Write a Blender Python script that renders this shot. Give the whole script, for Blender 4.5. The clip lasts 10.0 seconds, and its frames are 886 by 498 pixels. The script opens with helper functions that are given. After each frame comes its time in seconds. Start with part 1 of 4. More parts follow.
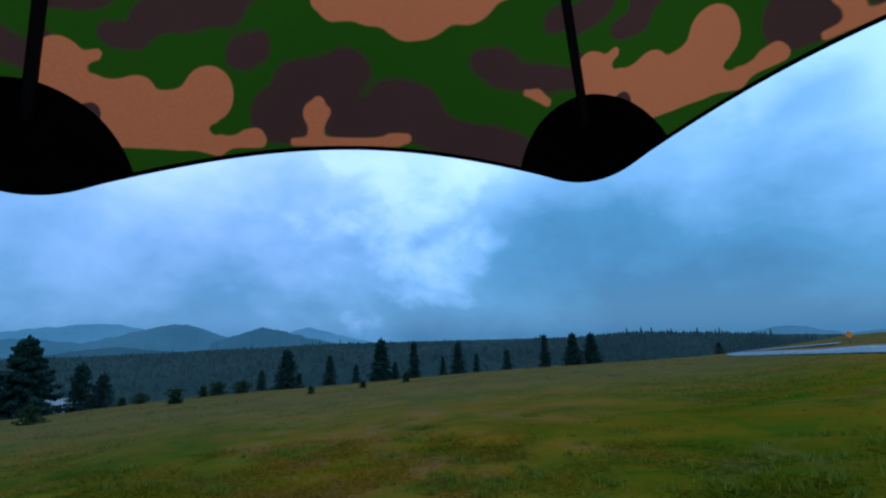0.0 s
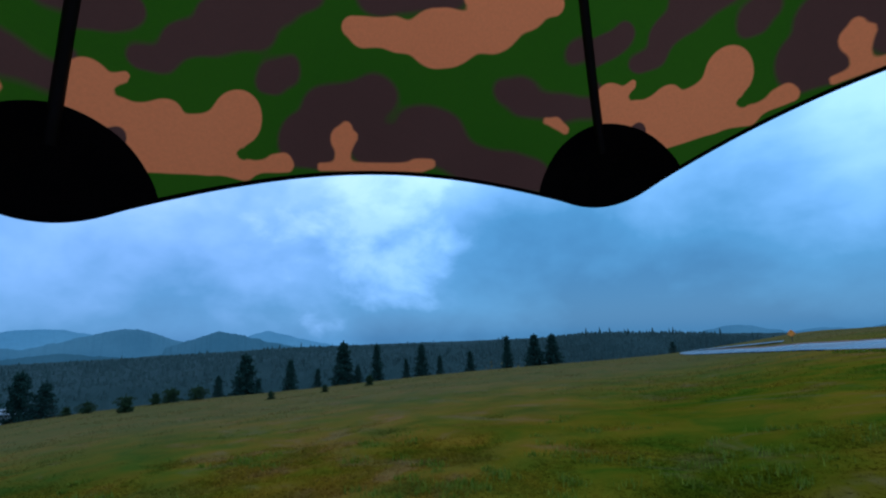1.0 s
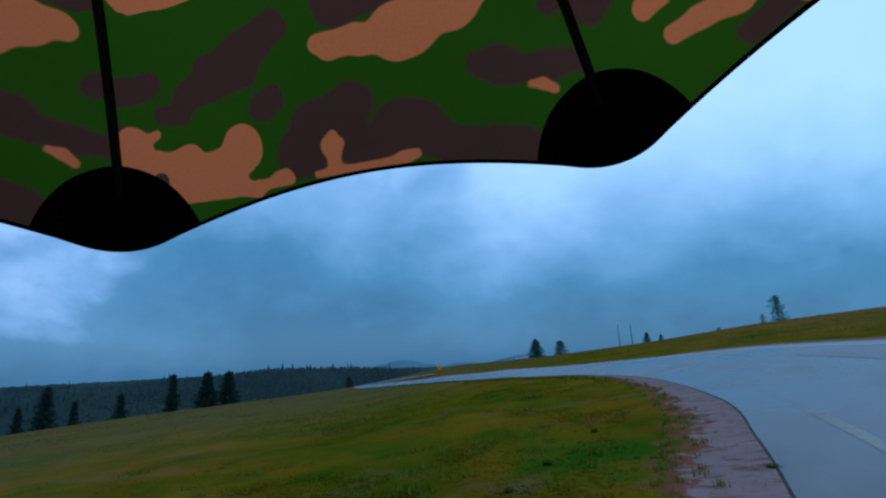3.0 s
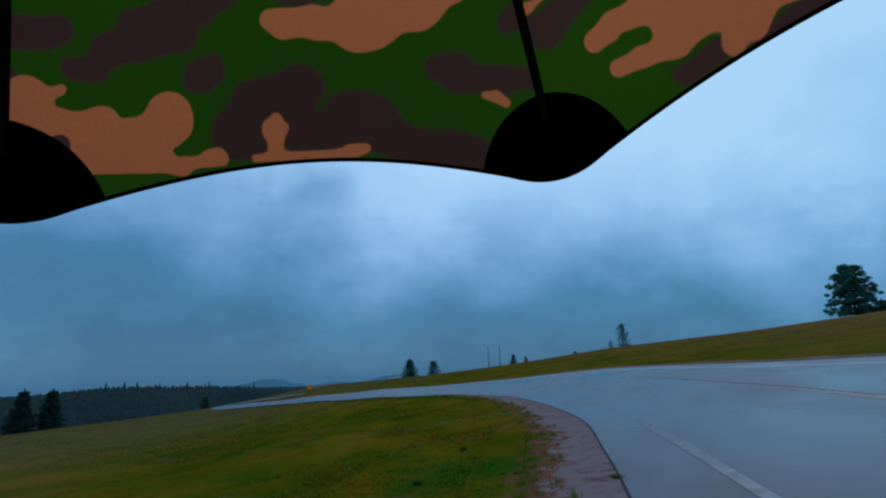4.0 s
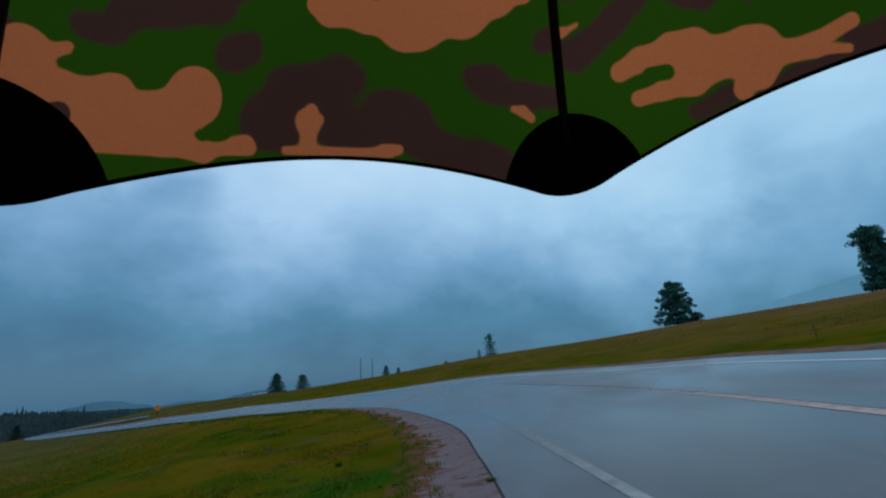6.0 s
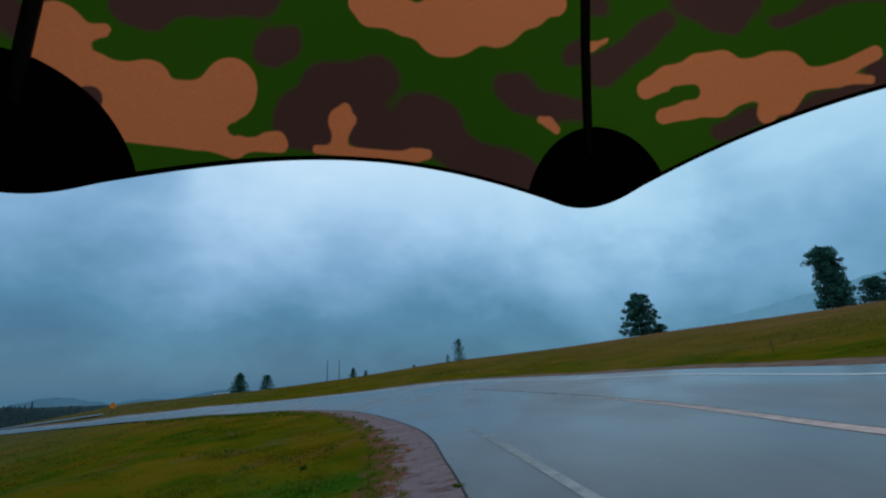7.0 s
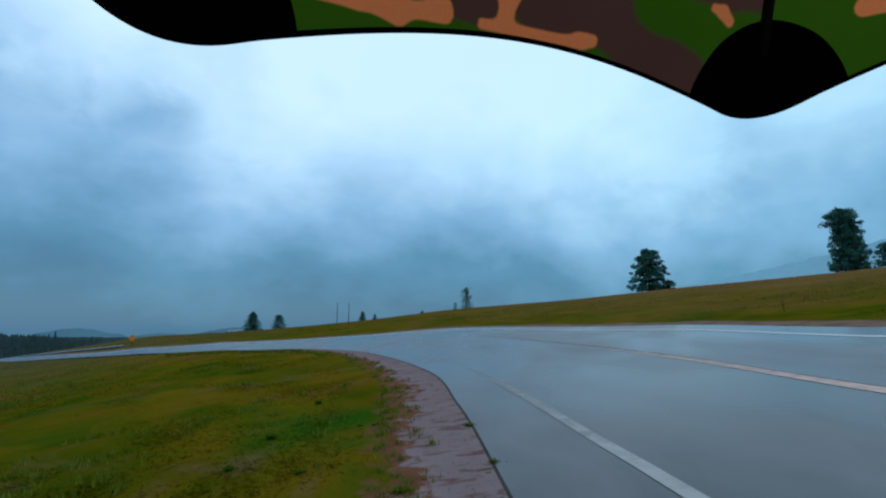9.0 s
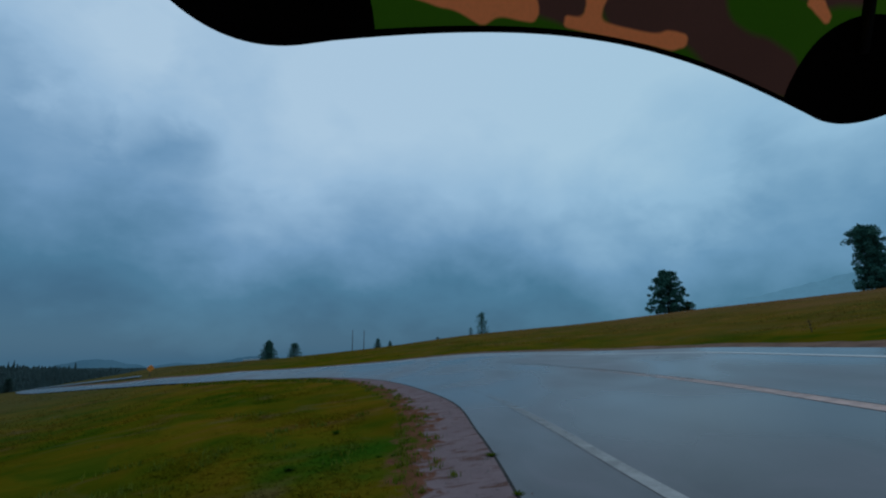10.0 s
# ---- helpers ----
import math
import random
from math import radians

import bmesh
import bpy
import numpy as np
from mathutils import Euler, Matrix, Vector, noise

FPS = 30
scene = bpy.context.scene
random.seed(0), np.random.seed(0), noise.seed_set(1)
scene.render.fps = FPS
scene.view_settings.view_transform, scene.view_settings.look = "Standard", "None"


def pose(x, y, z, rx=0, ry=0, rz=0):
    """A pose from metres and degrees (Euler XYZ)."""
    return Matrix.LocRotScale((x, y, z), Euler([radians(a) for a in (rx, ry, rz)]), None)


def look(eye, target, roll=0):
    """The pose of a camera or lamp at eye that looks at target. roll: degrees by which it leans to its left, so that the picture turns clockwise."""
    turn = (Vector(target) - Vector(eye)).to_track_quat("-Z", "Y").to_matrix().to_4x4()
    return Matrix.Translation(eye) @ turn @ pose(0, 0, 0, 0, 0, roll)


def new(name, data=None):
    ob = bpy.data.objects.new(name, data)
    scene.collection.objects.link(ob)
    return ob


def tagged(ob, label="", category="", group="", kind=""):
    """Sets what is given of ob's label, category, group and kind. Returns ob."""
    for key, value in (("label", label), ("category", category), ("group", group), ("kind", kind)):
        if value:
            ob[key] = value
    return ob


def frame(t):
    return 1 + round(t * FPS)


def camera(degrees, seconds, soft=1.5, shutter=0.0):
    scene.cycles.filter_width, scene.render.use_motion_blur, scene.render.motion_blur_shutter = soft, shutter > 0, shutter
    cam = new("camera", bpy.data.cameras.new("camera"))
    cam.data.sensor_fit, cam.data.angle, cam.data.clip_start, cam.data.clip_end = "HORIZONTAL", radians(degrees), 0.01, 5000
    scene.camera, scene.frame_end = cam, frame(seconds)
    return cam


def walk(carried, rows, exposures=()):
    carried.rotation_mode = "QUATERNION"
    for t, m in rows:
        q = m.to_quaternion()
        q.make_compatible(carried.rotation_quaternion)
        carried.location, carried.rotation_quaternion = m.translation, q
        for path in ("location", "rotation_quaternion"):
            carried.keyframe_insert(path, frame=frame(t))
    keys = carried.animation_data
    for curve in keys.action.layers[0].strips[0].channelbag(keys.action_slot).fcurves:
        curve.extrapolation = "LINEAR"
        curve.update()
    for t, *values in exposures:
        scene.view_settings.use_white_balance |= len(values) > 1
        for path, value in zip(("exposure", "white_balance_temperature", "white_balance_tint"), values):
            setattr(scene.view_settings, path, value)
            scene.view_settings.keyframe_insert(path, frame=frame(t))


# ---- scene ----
PATH = (  # seconds, eye x, y, z, heading, pitch, roll in degrees
    (0.0, 0.070, 0.019, 1.674, 69.02, 10.07, -1.17),
    (0.5, 0.061, 0.004, 1.668, 67.72, 10.50, -1.74),
    (1.0, 0.057, -0.032, 1.694, 64.64, 10.21, -1.75),
    (1.5, 0.038, -0.049, 1.683, 60.76, 9.96, -1.55),
    (2.0, 0.002, -0.115, 1.708, 48.68, 8.54, -0.19),
    (2.5, -0.073, -0.169, 1.690, 36.85, 12.04, -2.61),
    (3.0, 0.180, 0.070, 1.703, 28.79, 13.01, -2.41),
    (4.5, 0.064, 0.044, 1.686, 7.87, 15.28, -2.56),
    (5.0, 0.010, 0.038, 1.692, 3.00, 15.67, -3.39),
    (5.5, 0.008, 0.036, 1.693, 0.77, 15.13, -4.10),
    (7.0, -0.052, 0.042, 1.699, -4.24, 15.50, -2.50),
    (7.5, -0.058, 0.031, 1.728, -5.60, 14.45, -2.10),
    (8.0, -0.062, 0.032, 1.741, -3.89, 11.61, 0.15),
    (8.5, -0.124, 0.019, 1.749, 1.74, 8.37, 2.25),
    (9.0, -0.160, 0.100, 1.680, -2.87, 9.47, -0.17),
    (9.5, -0.180, 0.115, 1.680, -5.33, 12.98, -1.58),
    (10.0, -0.200, 0.140, 1.688, -1.23, 12.47, -0.97))


def view(x, y, z, heading, pitch, roll):
    h, p = radians(heading), radians(pitch)
    way = Vector((-math.sin(h) * math.cos(p), math.cos(h) * math.cos(p), math.sin(p)))
    return look((x, y, z), Vector((x, y, z)) + way, roll)


cam = camera(85.02, 10.0, soft=2.2)
walk(cam, [(t, view(*p)) for t, *p in PATH],
     [(0.0, 0.16, 4880, 11), (1.5, 0.24, 4850, 12), (2.2, 0.24, 4840, 12), (2.5, 0.11, 4770, 11), (3.0, -0.18, 4950, 11), (3.4, -0.28, 5000, 11), (4.5, -0.50, 5450, 10), (5.5, -0.43, 5600, 10),
      (7.0, -0.27, 5900, 10), (7.5, -0.22, 5880, 10), (8.5, 0.10, 5900, 10), (9.0, 0.02, 5850, 9), (9.5, -0.70, 5660, 10), (10.0, -0.66, 5780, 10)])

# ---- light ----
world = bpy.data.worlds.new("overcast_sky")
scene.world = world
world.use_nodes = True
wn = world.node_tree
wn.nodes.clear()


def node(tree, kind, **values):
    n = tree.nodes.new(kind)
    for key, value in values.items():
        if key in n.inputs:
            n.inputs[key].default_value = value
    return n


def ramp(tree, stops):
    n = tree.nodes.new("ShaderNodeValToRGB")
    n.color_ramp.elements[0].position, n.color_ramp.elements[0].color = stops[0][0], (*stops[0][1], 1)
    n.color_ramp.elements[1].position, n.color_ramp.elements[1].color = stops[-1][0], (*stops[-1][1], 1)
    for at, colour in stops[1:-1]:
        n.color_ramp.elements.new(at).color = (*colour, 1)
    return n


def calc(tree, op, a, b=0.0, c=0.0):
    n = tree.nodes.new("ShaderNodeMath")
    n.operation = op
    for i, v in enumerate((a, b, c)):
        if isinstance(v, (int, float)):
            n.inputs[i].default_value = v
        else:
            tree.links.new(v, n.inputs[i])
    return n.outputs[0]


def build_sky():
    link = wn.links.new
    out = wn.nodes.new("ShaderNodeOutputWorld")
    back = wn.nodes.new("ShaderNodeBackground")
    back.inputs["Strength"].default_value = 1.0
    link(back.outputs[0], out.inputs[0])
    clear = wn.nodes.new("ShaderNodeTexSky")
    clear.sky_type, clear.sun_disc = "NISHITA", False
    clear.sun_elevation, clear.sun_rotation = radians(38), radians(150)
    dim = wn.nodes.new("ShaderNodeMix")
    dim.data_type = "RGBA"
    co = wn.nodes.new("ShaderNodeTexCoord")
    sep = wn.nodes.new("ShaderNodeSeparateXYZ")
    link(co.outputs["Generated"], sep.inputs[0])
    # cloud layers flatten towards the horizon
    flat = wn.nodes.new("ShaderNodeMapping")
    flat.inputs["Scale"].default_value = (1.0, 1.0, 1.5)
    link(co.outputs["Generated"], flat.inputs[0])
    big = node(wn, "ShaderNodeTexNoise", Scale=2.3, Detail=5.0, Roughness=0.50, Distortion=0.25)
    small = node(wn, "ShaderNodeTexNoise", Scale=7.0, Detail=6.0, Roughness=0.55, Distortion=0.2)
    link(flat.outputs[0], big.inputs["Vector"])
    link(flat.outputs[0], small.inputs["Vector"])
    up = calc(wn, "POWER", calc(wn, "MAXIMUM", sep.outputs["Z"], 0.0), 1.1)
    level = calc(wn, "MULTIPLY_ADD", up, 2.75, 0.07)
    level = calc(wn, "ADD", level, calc(wn, "MULTIPLY_ADD", big.outputs["Fac"], 1.30, -0.65))
    level = calc(wn, "ADD", level, calc(wn, "MULTIPLY_ADD", small.outputs["Fac"], 0.36, -0.18))
    # the brighter quarter of the sky over the valley
    level = calc(wn, "ADD", level, calc(wn, "MULTIPLY", calc(wn, "POWER", calc(wn, "ABSOLUTE", sep.outputs["X"]), 4.0), 0.10))
    # a break in the clouds, ragged by the small billows
    toward = wn.nodes.new("ShaderNodeVectorMath")
    toward.operation = "DOT_PRODUCT"
    link(co.outputs["Generated"], toward.inputs[0])
    toward.inputs[1].default_value = (-0.930, 0.288, 0.230)
    gap = calc(wn, "MULTIPLY_ADD", toward.outputs["Value"], 34.0, -33.2)
    gap = calc(wn, "ADD", gap, calc(wn, "MULTIPLY_ADD", small.outputs["Fac"], 3.6, -2.0))
    gap = calc(wn, "MINIMUM", calc(wn, "MAXIMUM", gap, 0.0), 0.85)
    level = calc(wn, "ADD", level, calc(wn, "MULTIPLY", gap, 0.27))
    # heavier cloud over the bend, thinner over the hillside across the road
    for way, amount, tight in (((0.53, 0.64, 0.56), 0.22, 8.0), ((-0.66, 0.75, 0.0), -0.12, 14.0), ((0.76, 0.64, 0.06), -0.02, 12.0), ((-0.84, 0.53, 0.10), -0.08, 40.0), ((-0.99, -0.05, 0.22), -0.10, 18.0), ((0.300, 0.864, 0.405), 0.15, 60.0), ((-0.591, 0.633, 0.500), -0.19, 34.0), ((-0.435, 0.819, 0.375), -0.08, 150.0), ((-0.258, 0.844, 0.469), 0.08, 60.0), ((-0.672, 0.649, 0.358), 0.03, 70.0), ((-0.583, 0.803, 0.122), -0.07, 30.0)):
        at = wn.nodes.new("ShaderNodeVectorMath")
        at.operation = "DOT_PRODUCT"
        link(co.outputs["Generated"], at.inputs[0])
        at.inputs[1].default_value = way
        level = calc(wn, "ADD", level, calc(wn, "MULTIPLY", calc(wn, "POWER", calc(wn, "MAXIMUM", at.outputs["Value"], 0.0), tight), amount))
    # torn scud and the bright rifts between: bearing, height and breadth in degrees, amount
    for az, el, breadth, amount in ((35.0, 27.0, 8.0, 0.24), (29.8, 22.4, 5.0, -0.20), (43.5, 24.0, 8.0, -0.15), (17.5, 24.5, 7.0, 0.07), (-28.5, 18.5, 8.0, 0.14), (-29.5, 24.0, 6.0, -0.08)):
        a, e = radians(az), radians(el)
        at = wn.nodes.new("ShaderNodeVectorMath")
        at.operation = "DOT_PRODUCT"
        link(co.outputs["Generated"], at.inputs[0])
        at.inputs[1].default_value = (-math.sin(a) * math.cos(e), math.cos(a) * math.cos(e), math.sin(e))
        near = 1 / (1 - math.cos(radians(breadth)))
        torn = calc(wn, "MULTIPLY_ADD", at.outputs["Value"], near, 1 - near)
        torn = calc(wn, "ADD", torn, calc(wn, "MULTIPLY_ADD", small.outputs["Fac"], 3.0, -1.5))
        level = calc(wn, "ADD", level, calc(wn, "MULTIPLY", calc(wn, "MINIMUM", calc(wn, "MAXIMUM", torn, 0.0), 1.0), amount))
    tone = ramp(wn, [(0.014, (0.056, 0.162, 0.255)), (0.196, (0.094, 0.245, 0.360)), (0.42, (0.248, 0.440, 0.62)), (0.70, (0.51, 0.725, 0.89)), (1.0, (0.68, 0.87, 0.98))])
    link(calc(wn, "MULTIPLY", level, 0.70), tone.inputs[0])
    dim.inputs[0].default_value = 0.01
    # the overcast turns lavender over the valley
    west = wn.nodes.new("ShaderNodeVectorMath")
    west.operation = "DOT_PRODUCT"
    link(co.outputs["Generated"], west.inputs[0])
    west.inputs[1].default_value = (-0.985, -0.12, 0.12)
    hue = wn.nodes.new("ShaderNodeMix")
    hue.data_type, hue.blend_type = "RGBA", "MULTIPLY"
    link(calc(wn, "POWER", calc(wn, "MAXIMUM", west.outputs["Value"], 0.0), 7.0), hue.inputs[0])
    link(tone.outputs[0], hue.inputs[6])
    hue.inputs[7].default_value = (1.20, 1.0, 1.05, 1)
    east = wn.nodes.new("ShaderNodeVectorMath")
    east.operation = "DOT_PRODUCT"
    link(co.outputs["Generated"], east.inputs[0])
    east.inputs[1].default_value = (0.66, 0.72, 0.20)
    teal = wn.nodes.new("ShaderNodeMix")
    teal.data_type, teal.blend_type = "RGBA", "MULTIPLY"
    link(calc(wn, "POWER", calc(wn, "MAXIMUM", east.outputs["Value"], 0.0), 5.0), teal.inputs[0])
    link(hue.outputs[2], teal.inputs[6])
    teal.inputs[7].default_value = (0.90, 1.0, 0.98, 1)
    link(teal.outputs[2], dim.inputs[6])
    link(clear.outputs[0], dim.inputs[7])
    link(dim.outputs[2], back.inputs["Color"])


build_sky()
sun = new("sun", bpy.data.lights.new("sun", "SUN"))
sun.data.energy, sun.data.angle, sun.data.color = 0.35, radians(60), (1.0, 0.95, 0.88)
sun.matrix_world = look((0, 0, 30), (-12, -8, 0))

# ---- materials ----


def material(name, rough=0.9, metal=0.0, spec=0.3):
    m = bpy.data.materials.new(name)
    m.use_nodes = True
    b = m.node_tree.nodes["Principled BSDF"]
    b.inputs["Roughness"].default_value, b.inputs["Metallic"].default_value = rough, metal
    b.inputs["Specular IOR Level"].default_value = spec
    return m, m.node_tree, b


def noise_tex(t, scale, detail=5.0, rough=0.55, distortion=0.0, where="Object", stretch=None):
    co = t.nodes.new("ShaderNodeTexCoord")
    n = node(t, "ShaderNodeTexNoise", Scale=scale, Detail=detail, Roughness=rough, Distortion=distortion)
    src = co.outputs[where]
    if stretch:
        mp = t.nodes.new("ShaderNodeMapping")
        mp.inputs["Scale"].default_value = stretch
        t.links.new(src, mp.inputs[0])
        src = mp.outputs[0]
    t.links.new(src, n.inputs["Vector"])
    return n.outputs["Fac"]


def blend(t, fac, a, b, kind="MIX"):
    n = t.nodes.new("ShaderNodeMix")
    n.data_type, n.blend_type = "RGBA", kind
    for slot, v in ((0, fac), (6, a), (7, b)):
        if isinstance(v, (int, float)):
            n.inputs[slot].default_value = v
        elif isinstance(v, tuple):
            n.inputs[slot].default_value = (*v, 1)
        else:
            t.links.new(v, n.inputs[slot])
    return n.outputs[2]


def bump(t, b, height, strength, distance=0.02):
    n = node(t, "ShaderNodeBump", Strength=strength, Distance=distance)
    t.links.new(height, n.inputs["Height"])
    t.links.new(n.outputs[0], b.inputs["Normal"])


def mottled(name, dark, light, scale, rough=0.9, spec=0.3, fine=None, relief=0.3, metal=0.0, distance=0.02):
    m, t, b = material(name, rough, metal, spec)
    f1 = noise_tex(t, scale)
    f2 = noise_tex(t, fine or scale * 9, 6, 0.65)
    r = ramp(t, [(0.35, dark), (0.65, light)])
    t.links.new(f1, r.inputs[0])
    c = blend(t, calc(t, "MULTIPLY", f2, 0.5), r.outputs[0], tuple(v * 0.55 for v in dark))
    t.links.new(c, b.inputs["Base Color"])
    if relief:
        bump(t, b, f2, relief, distance)
    return m


def grass_colours(t, vary=None):
    """Meadow greens with straw and rust patches at three scales."""
    co = t.nodes.new("ShaderNodeTexCoord")
    at = t.nodes.new("ShaderNodeSeparateXYZ")
    t.links.new(co.outputs["Object"], at.inputs[0])

    def span(v, scale, shift, most):
        return calc(t, "MINIMUM", calc(t, "MAXIMUM", calc(t, "MULTIPLY_ADD", v, scale, shift), 0.0), most)

    wide = ramp(t, [(0.38, (0.034, 0.054, 0.003)), (0.48, (0.080, 0.070, 0.005)), (0.57, (0.114, 0.071, 0.007)), (0.66, (0.152, 0.082, 0.022))])
    t.links.new(noise_tex(t, 0.11, 5, 0.6, 0.6), wide.inputs[0])
    near = ramp(t, [(0.38, (0.036, 0.066, 0.001)), (0.45, (0.072, 0.076, 0.001)), (0.53, (0.104, 0.080, 0.001)), (0.61, (0.122, 0.074, 0.003)), (0.69, (0.150, 0.086, 0.026))])
    t.links.new(noise_tex(t, 0.60, 5, 0.58, 0.5), near.inputs[0])
    c = blend(t, 0.58, wide.outputs[0], near.outputs[0])
    mid = ramp(t, [(0.36, (0.68, 0.74, 0.61)), (0.48, (0.87, 0.86, 0.83)), (0.62, (1.09, 0.98, 1.15))])
    t.links.new(noise_tex(t, 0.32, 4, 0.6, 0.9), mid.inputs[0])
    c = blend(t, 1.0, c, mid.outputs[0], "MULTIPLY")
    # pale, pinkish seed heads in loose drifts
    seed = ramp(t, [(0.57, (0, 0, 0)), (0.70, (1, 1, 1))])
    t.links.new(noise_tex(t, 0.42, 4, 0.62, 0.8, stretch=(0.8, 1.2, 1.0)), seed.inputs[0])
    c = blend(t, calc(t, "MULTIPLY", seed.outputs[0], 0.38), c, (0.140, 0.090, 0.054))
    # ranker grass in the hollow beside the shoulder
    spot = t.nodes.new("ShaderNodeVectorMath")
    spot.operation = "DISTANCE"
    t.links.new(co.outputs["Object"], spot.inputs[0])
    spot.inputs[1].default_value = (-1.35, 7.2, 0.5)
    rank = calc(t, "ADD", calc(t, "MULTIPLY", spot.outputs["Value"], -0.62), calc(t, "MULTIPLY_ADD", noise_tex(t, 1.6, 4, 0.6), 1.9, 0.0))
    c = blend(t, calc(t, "MINIMUM", calc(t, "MAXIMUM", rank, 0.0), 0.8), c, (0.018, 0.066, 0.004))
    # paler, drier grass away down the slope
    c = blend(t, span(at.outputs["X"], -0.026, -0.24, 0.50), c, (0.094, 0.072, 0.042))
    # rustier grass up the hillside
    ragged = calc(t, "MULTIPLY_ADD", noise_tex(t, 0.16, 4, 0.6), 5.0, -2.5)
    high = calc(t, "ADD", at.outputs["Z"], ragged)
    return blend(t, span(high, 0.13, -0.22, 0.78), c, (0.166, 0.084, 0.044))


def meadow_colours(t):
    speck = noise_tex(t, 14.0, 6, 0.7)
    return blend(t, calc(t, "MULTIPLY", speck, 0.30), grass_colours(t), (0.016, 0.026, 0.002))


def ground_material():
    m, t, b = material("meadow", 1.0, 0, 0.0)
    t.links.new(meadow_colours(t), b.inputs["Base Color"])
    bump(t, b, noise_tex(t, 5.0, 6, 0.6), 0.45, 0.10)
    return m


def blade_material():
    m, t, b = material("grass_blade", 1.0, 0, 0.0)
    c = grass_colours(t)
    geo = t.nodes.new("ShaderNodeNewGeometry")
    r = ramp(t, [(0.0, (1.35, 1.4, 1.2)), (0.6, (1.6, 1.6, 1.4)), (1.0, (1.95, 1.88, 1.7))])
    t.links.new(geo.outputs["Random Per Island"], r.inputs[0])
    c = blend(t, 1.0, c, r.outputs[0], "MULTIPLY")
    t.links.new(c, b.inputs["Base Color"])
    thin(t, b, c, 0.62)
    return m


def thin(t, b, colour, share):
    """Lets part of the light pass through a leaf or blade."""
    n = t.nodes.new("ShaderNodeBsdfTranslucent")
    t.links.new(colour, n.inputs["Color"])
    mix = t.nodes.new("ShaderNodeMixShader")
    mix.inputs[0].default_value = share
    t.links.new(b.outputs[0], mix.inputs[1])
    t.links.new(n.outputs[0], mix.inputs[2])
    t.links.new(mix.outputs[0], t.nodes["Material Output"].inputs["Surface"])


def asphalt_material():
    m, t, b = material("wet_asphalt", 0.3, 0, 0.40)
    patch = noise_tex(t, 0.34, 2, 0.5, 0.4, stretch=(1.0, 0.55, 1.0))
    grain = noise_tex(t, 90.0, 4, 0.7)
    # lighter and darker base patches stand in for uneven sky reflection
    r = ramp(t, [(0.38, (0.017, 0.016, 0.019)), (0.62, (0.044, 0.040, 0.046))])
    t.links.new(patch, r.inputs[0])
    # finer tone mottling, drawn out along the road
    mottle = ramp(t, [(0.36, (0.62, 0.62, 0.66)), (0.50, (1.0, 1.0, 1.0)), (0.66, (1.5, 1.42, 1.46))])
    t.links.new(noise_tex(t, 0.95, 6, 0.62, 0.7, stretch=(1.25, 0.6, 1.0)), mottle.inputs[0])
    c = blend(t, 1.0, r.outputs[0], mottle.outputs[0], "MULTIPLY")
    c = blend(t, calc(t, "MULTIPLY", grain, 0.30), c, (0.075, 0.072, 0.080))
    t.links.new(c, b.inputs["Base Color"])
    rr = ramp(t, [(0.36, (0.20, 0.20, 0.20)), (0.64, (0.40, 0.40, 0.40))])
    t.links.new(patch, rr.inputs[0])
    t.links.new(rr.outputs[0], b.inputs["Roughness"])
    bump(t, b, grain, 0.05, 0.003)
    return m


def paint_material(name, colour, wear, fade=None):
    """Road paint, worn through in flecks; from fade[0] to fade[1] along the road it thins out, standing in for wet
    glare.
    """
    m, t, b = material(name, 0.45, 0, 0.4)
    w = noise_tex(t, 3.0, 8, 0.75)
    if fade:
        w = calc(t, "MULTIPLY_ADD", w, 0.45, 0.275)
        co = t.nodes.new("ShaderNodeTexCoord")
        at = t.nodes.new("ShaderNodeSeparateXYZ")
        t.links.new(co.outputs["Object"], at.inputs[0])
        glare = node(t, "ShaderNodeMapRange")
        glare.inputs["From Min"].default_value, glare.inputs["From Max"].default_value, glare.inputs["To Max"].default_value = fade[0], fade[1], 0.42
        t.links.new(at.outputs["Y"], glare.inputs["Value"])
        w = calc(t, "SUBTRACT", w, glare.outputs[0])
    r = ramp(t, [(wear - 0.22, (0, 0, 0)), (wear + 0.10, (1, 1, 1))])
    t.links.new(w, r.inputs[0])
    b.inputs["Base Color"].default_value = (*colour, 1)
    t.links.new(blend(t, calc(t, "MULTIPLY", noise_tex(t, 25.0, 4, 0.7), 0.4), colour, tuple(v * 0.6 for v in colour)), b.inputs["Base Color"])
    bare = t.nodes.new("ShaderNodeBsdfTransparent")
    mix = t.nodes.new("ShaderNodeMixShader")
    t.links.new(r.outputs[0], mix.inputs[0])
    t.links.new(bare.outputs[0], mix.inputs[1])
    t.links.new(b.outputs[0], mix.inputs[2])
    t.links.new(mix.outputs[0], t.nodes["Material Output"].inputs["Surface"])
    return m


def needle_material(name, dark, light, spec=0.2):
    m, t, b = material(name, 0.75, 0, spec)
    geo = t.nodes.new("ShaderNodeNewGeometry")
    r = ramp(t, [(0.0, dark), (1.0, light)])
    t.links.new(geo.outputs["Random Per Island"], r.inputs[0])
    c = blend(t, calc(t, "MULTIPLY", noise_tex(t, 0.8), 0.5), r.outputs[0], dark)
    t.links.new(c, b.inputs["Base Color"])
    thin(t, b, c, 0.3)
    return m


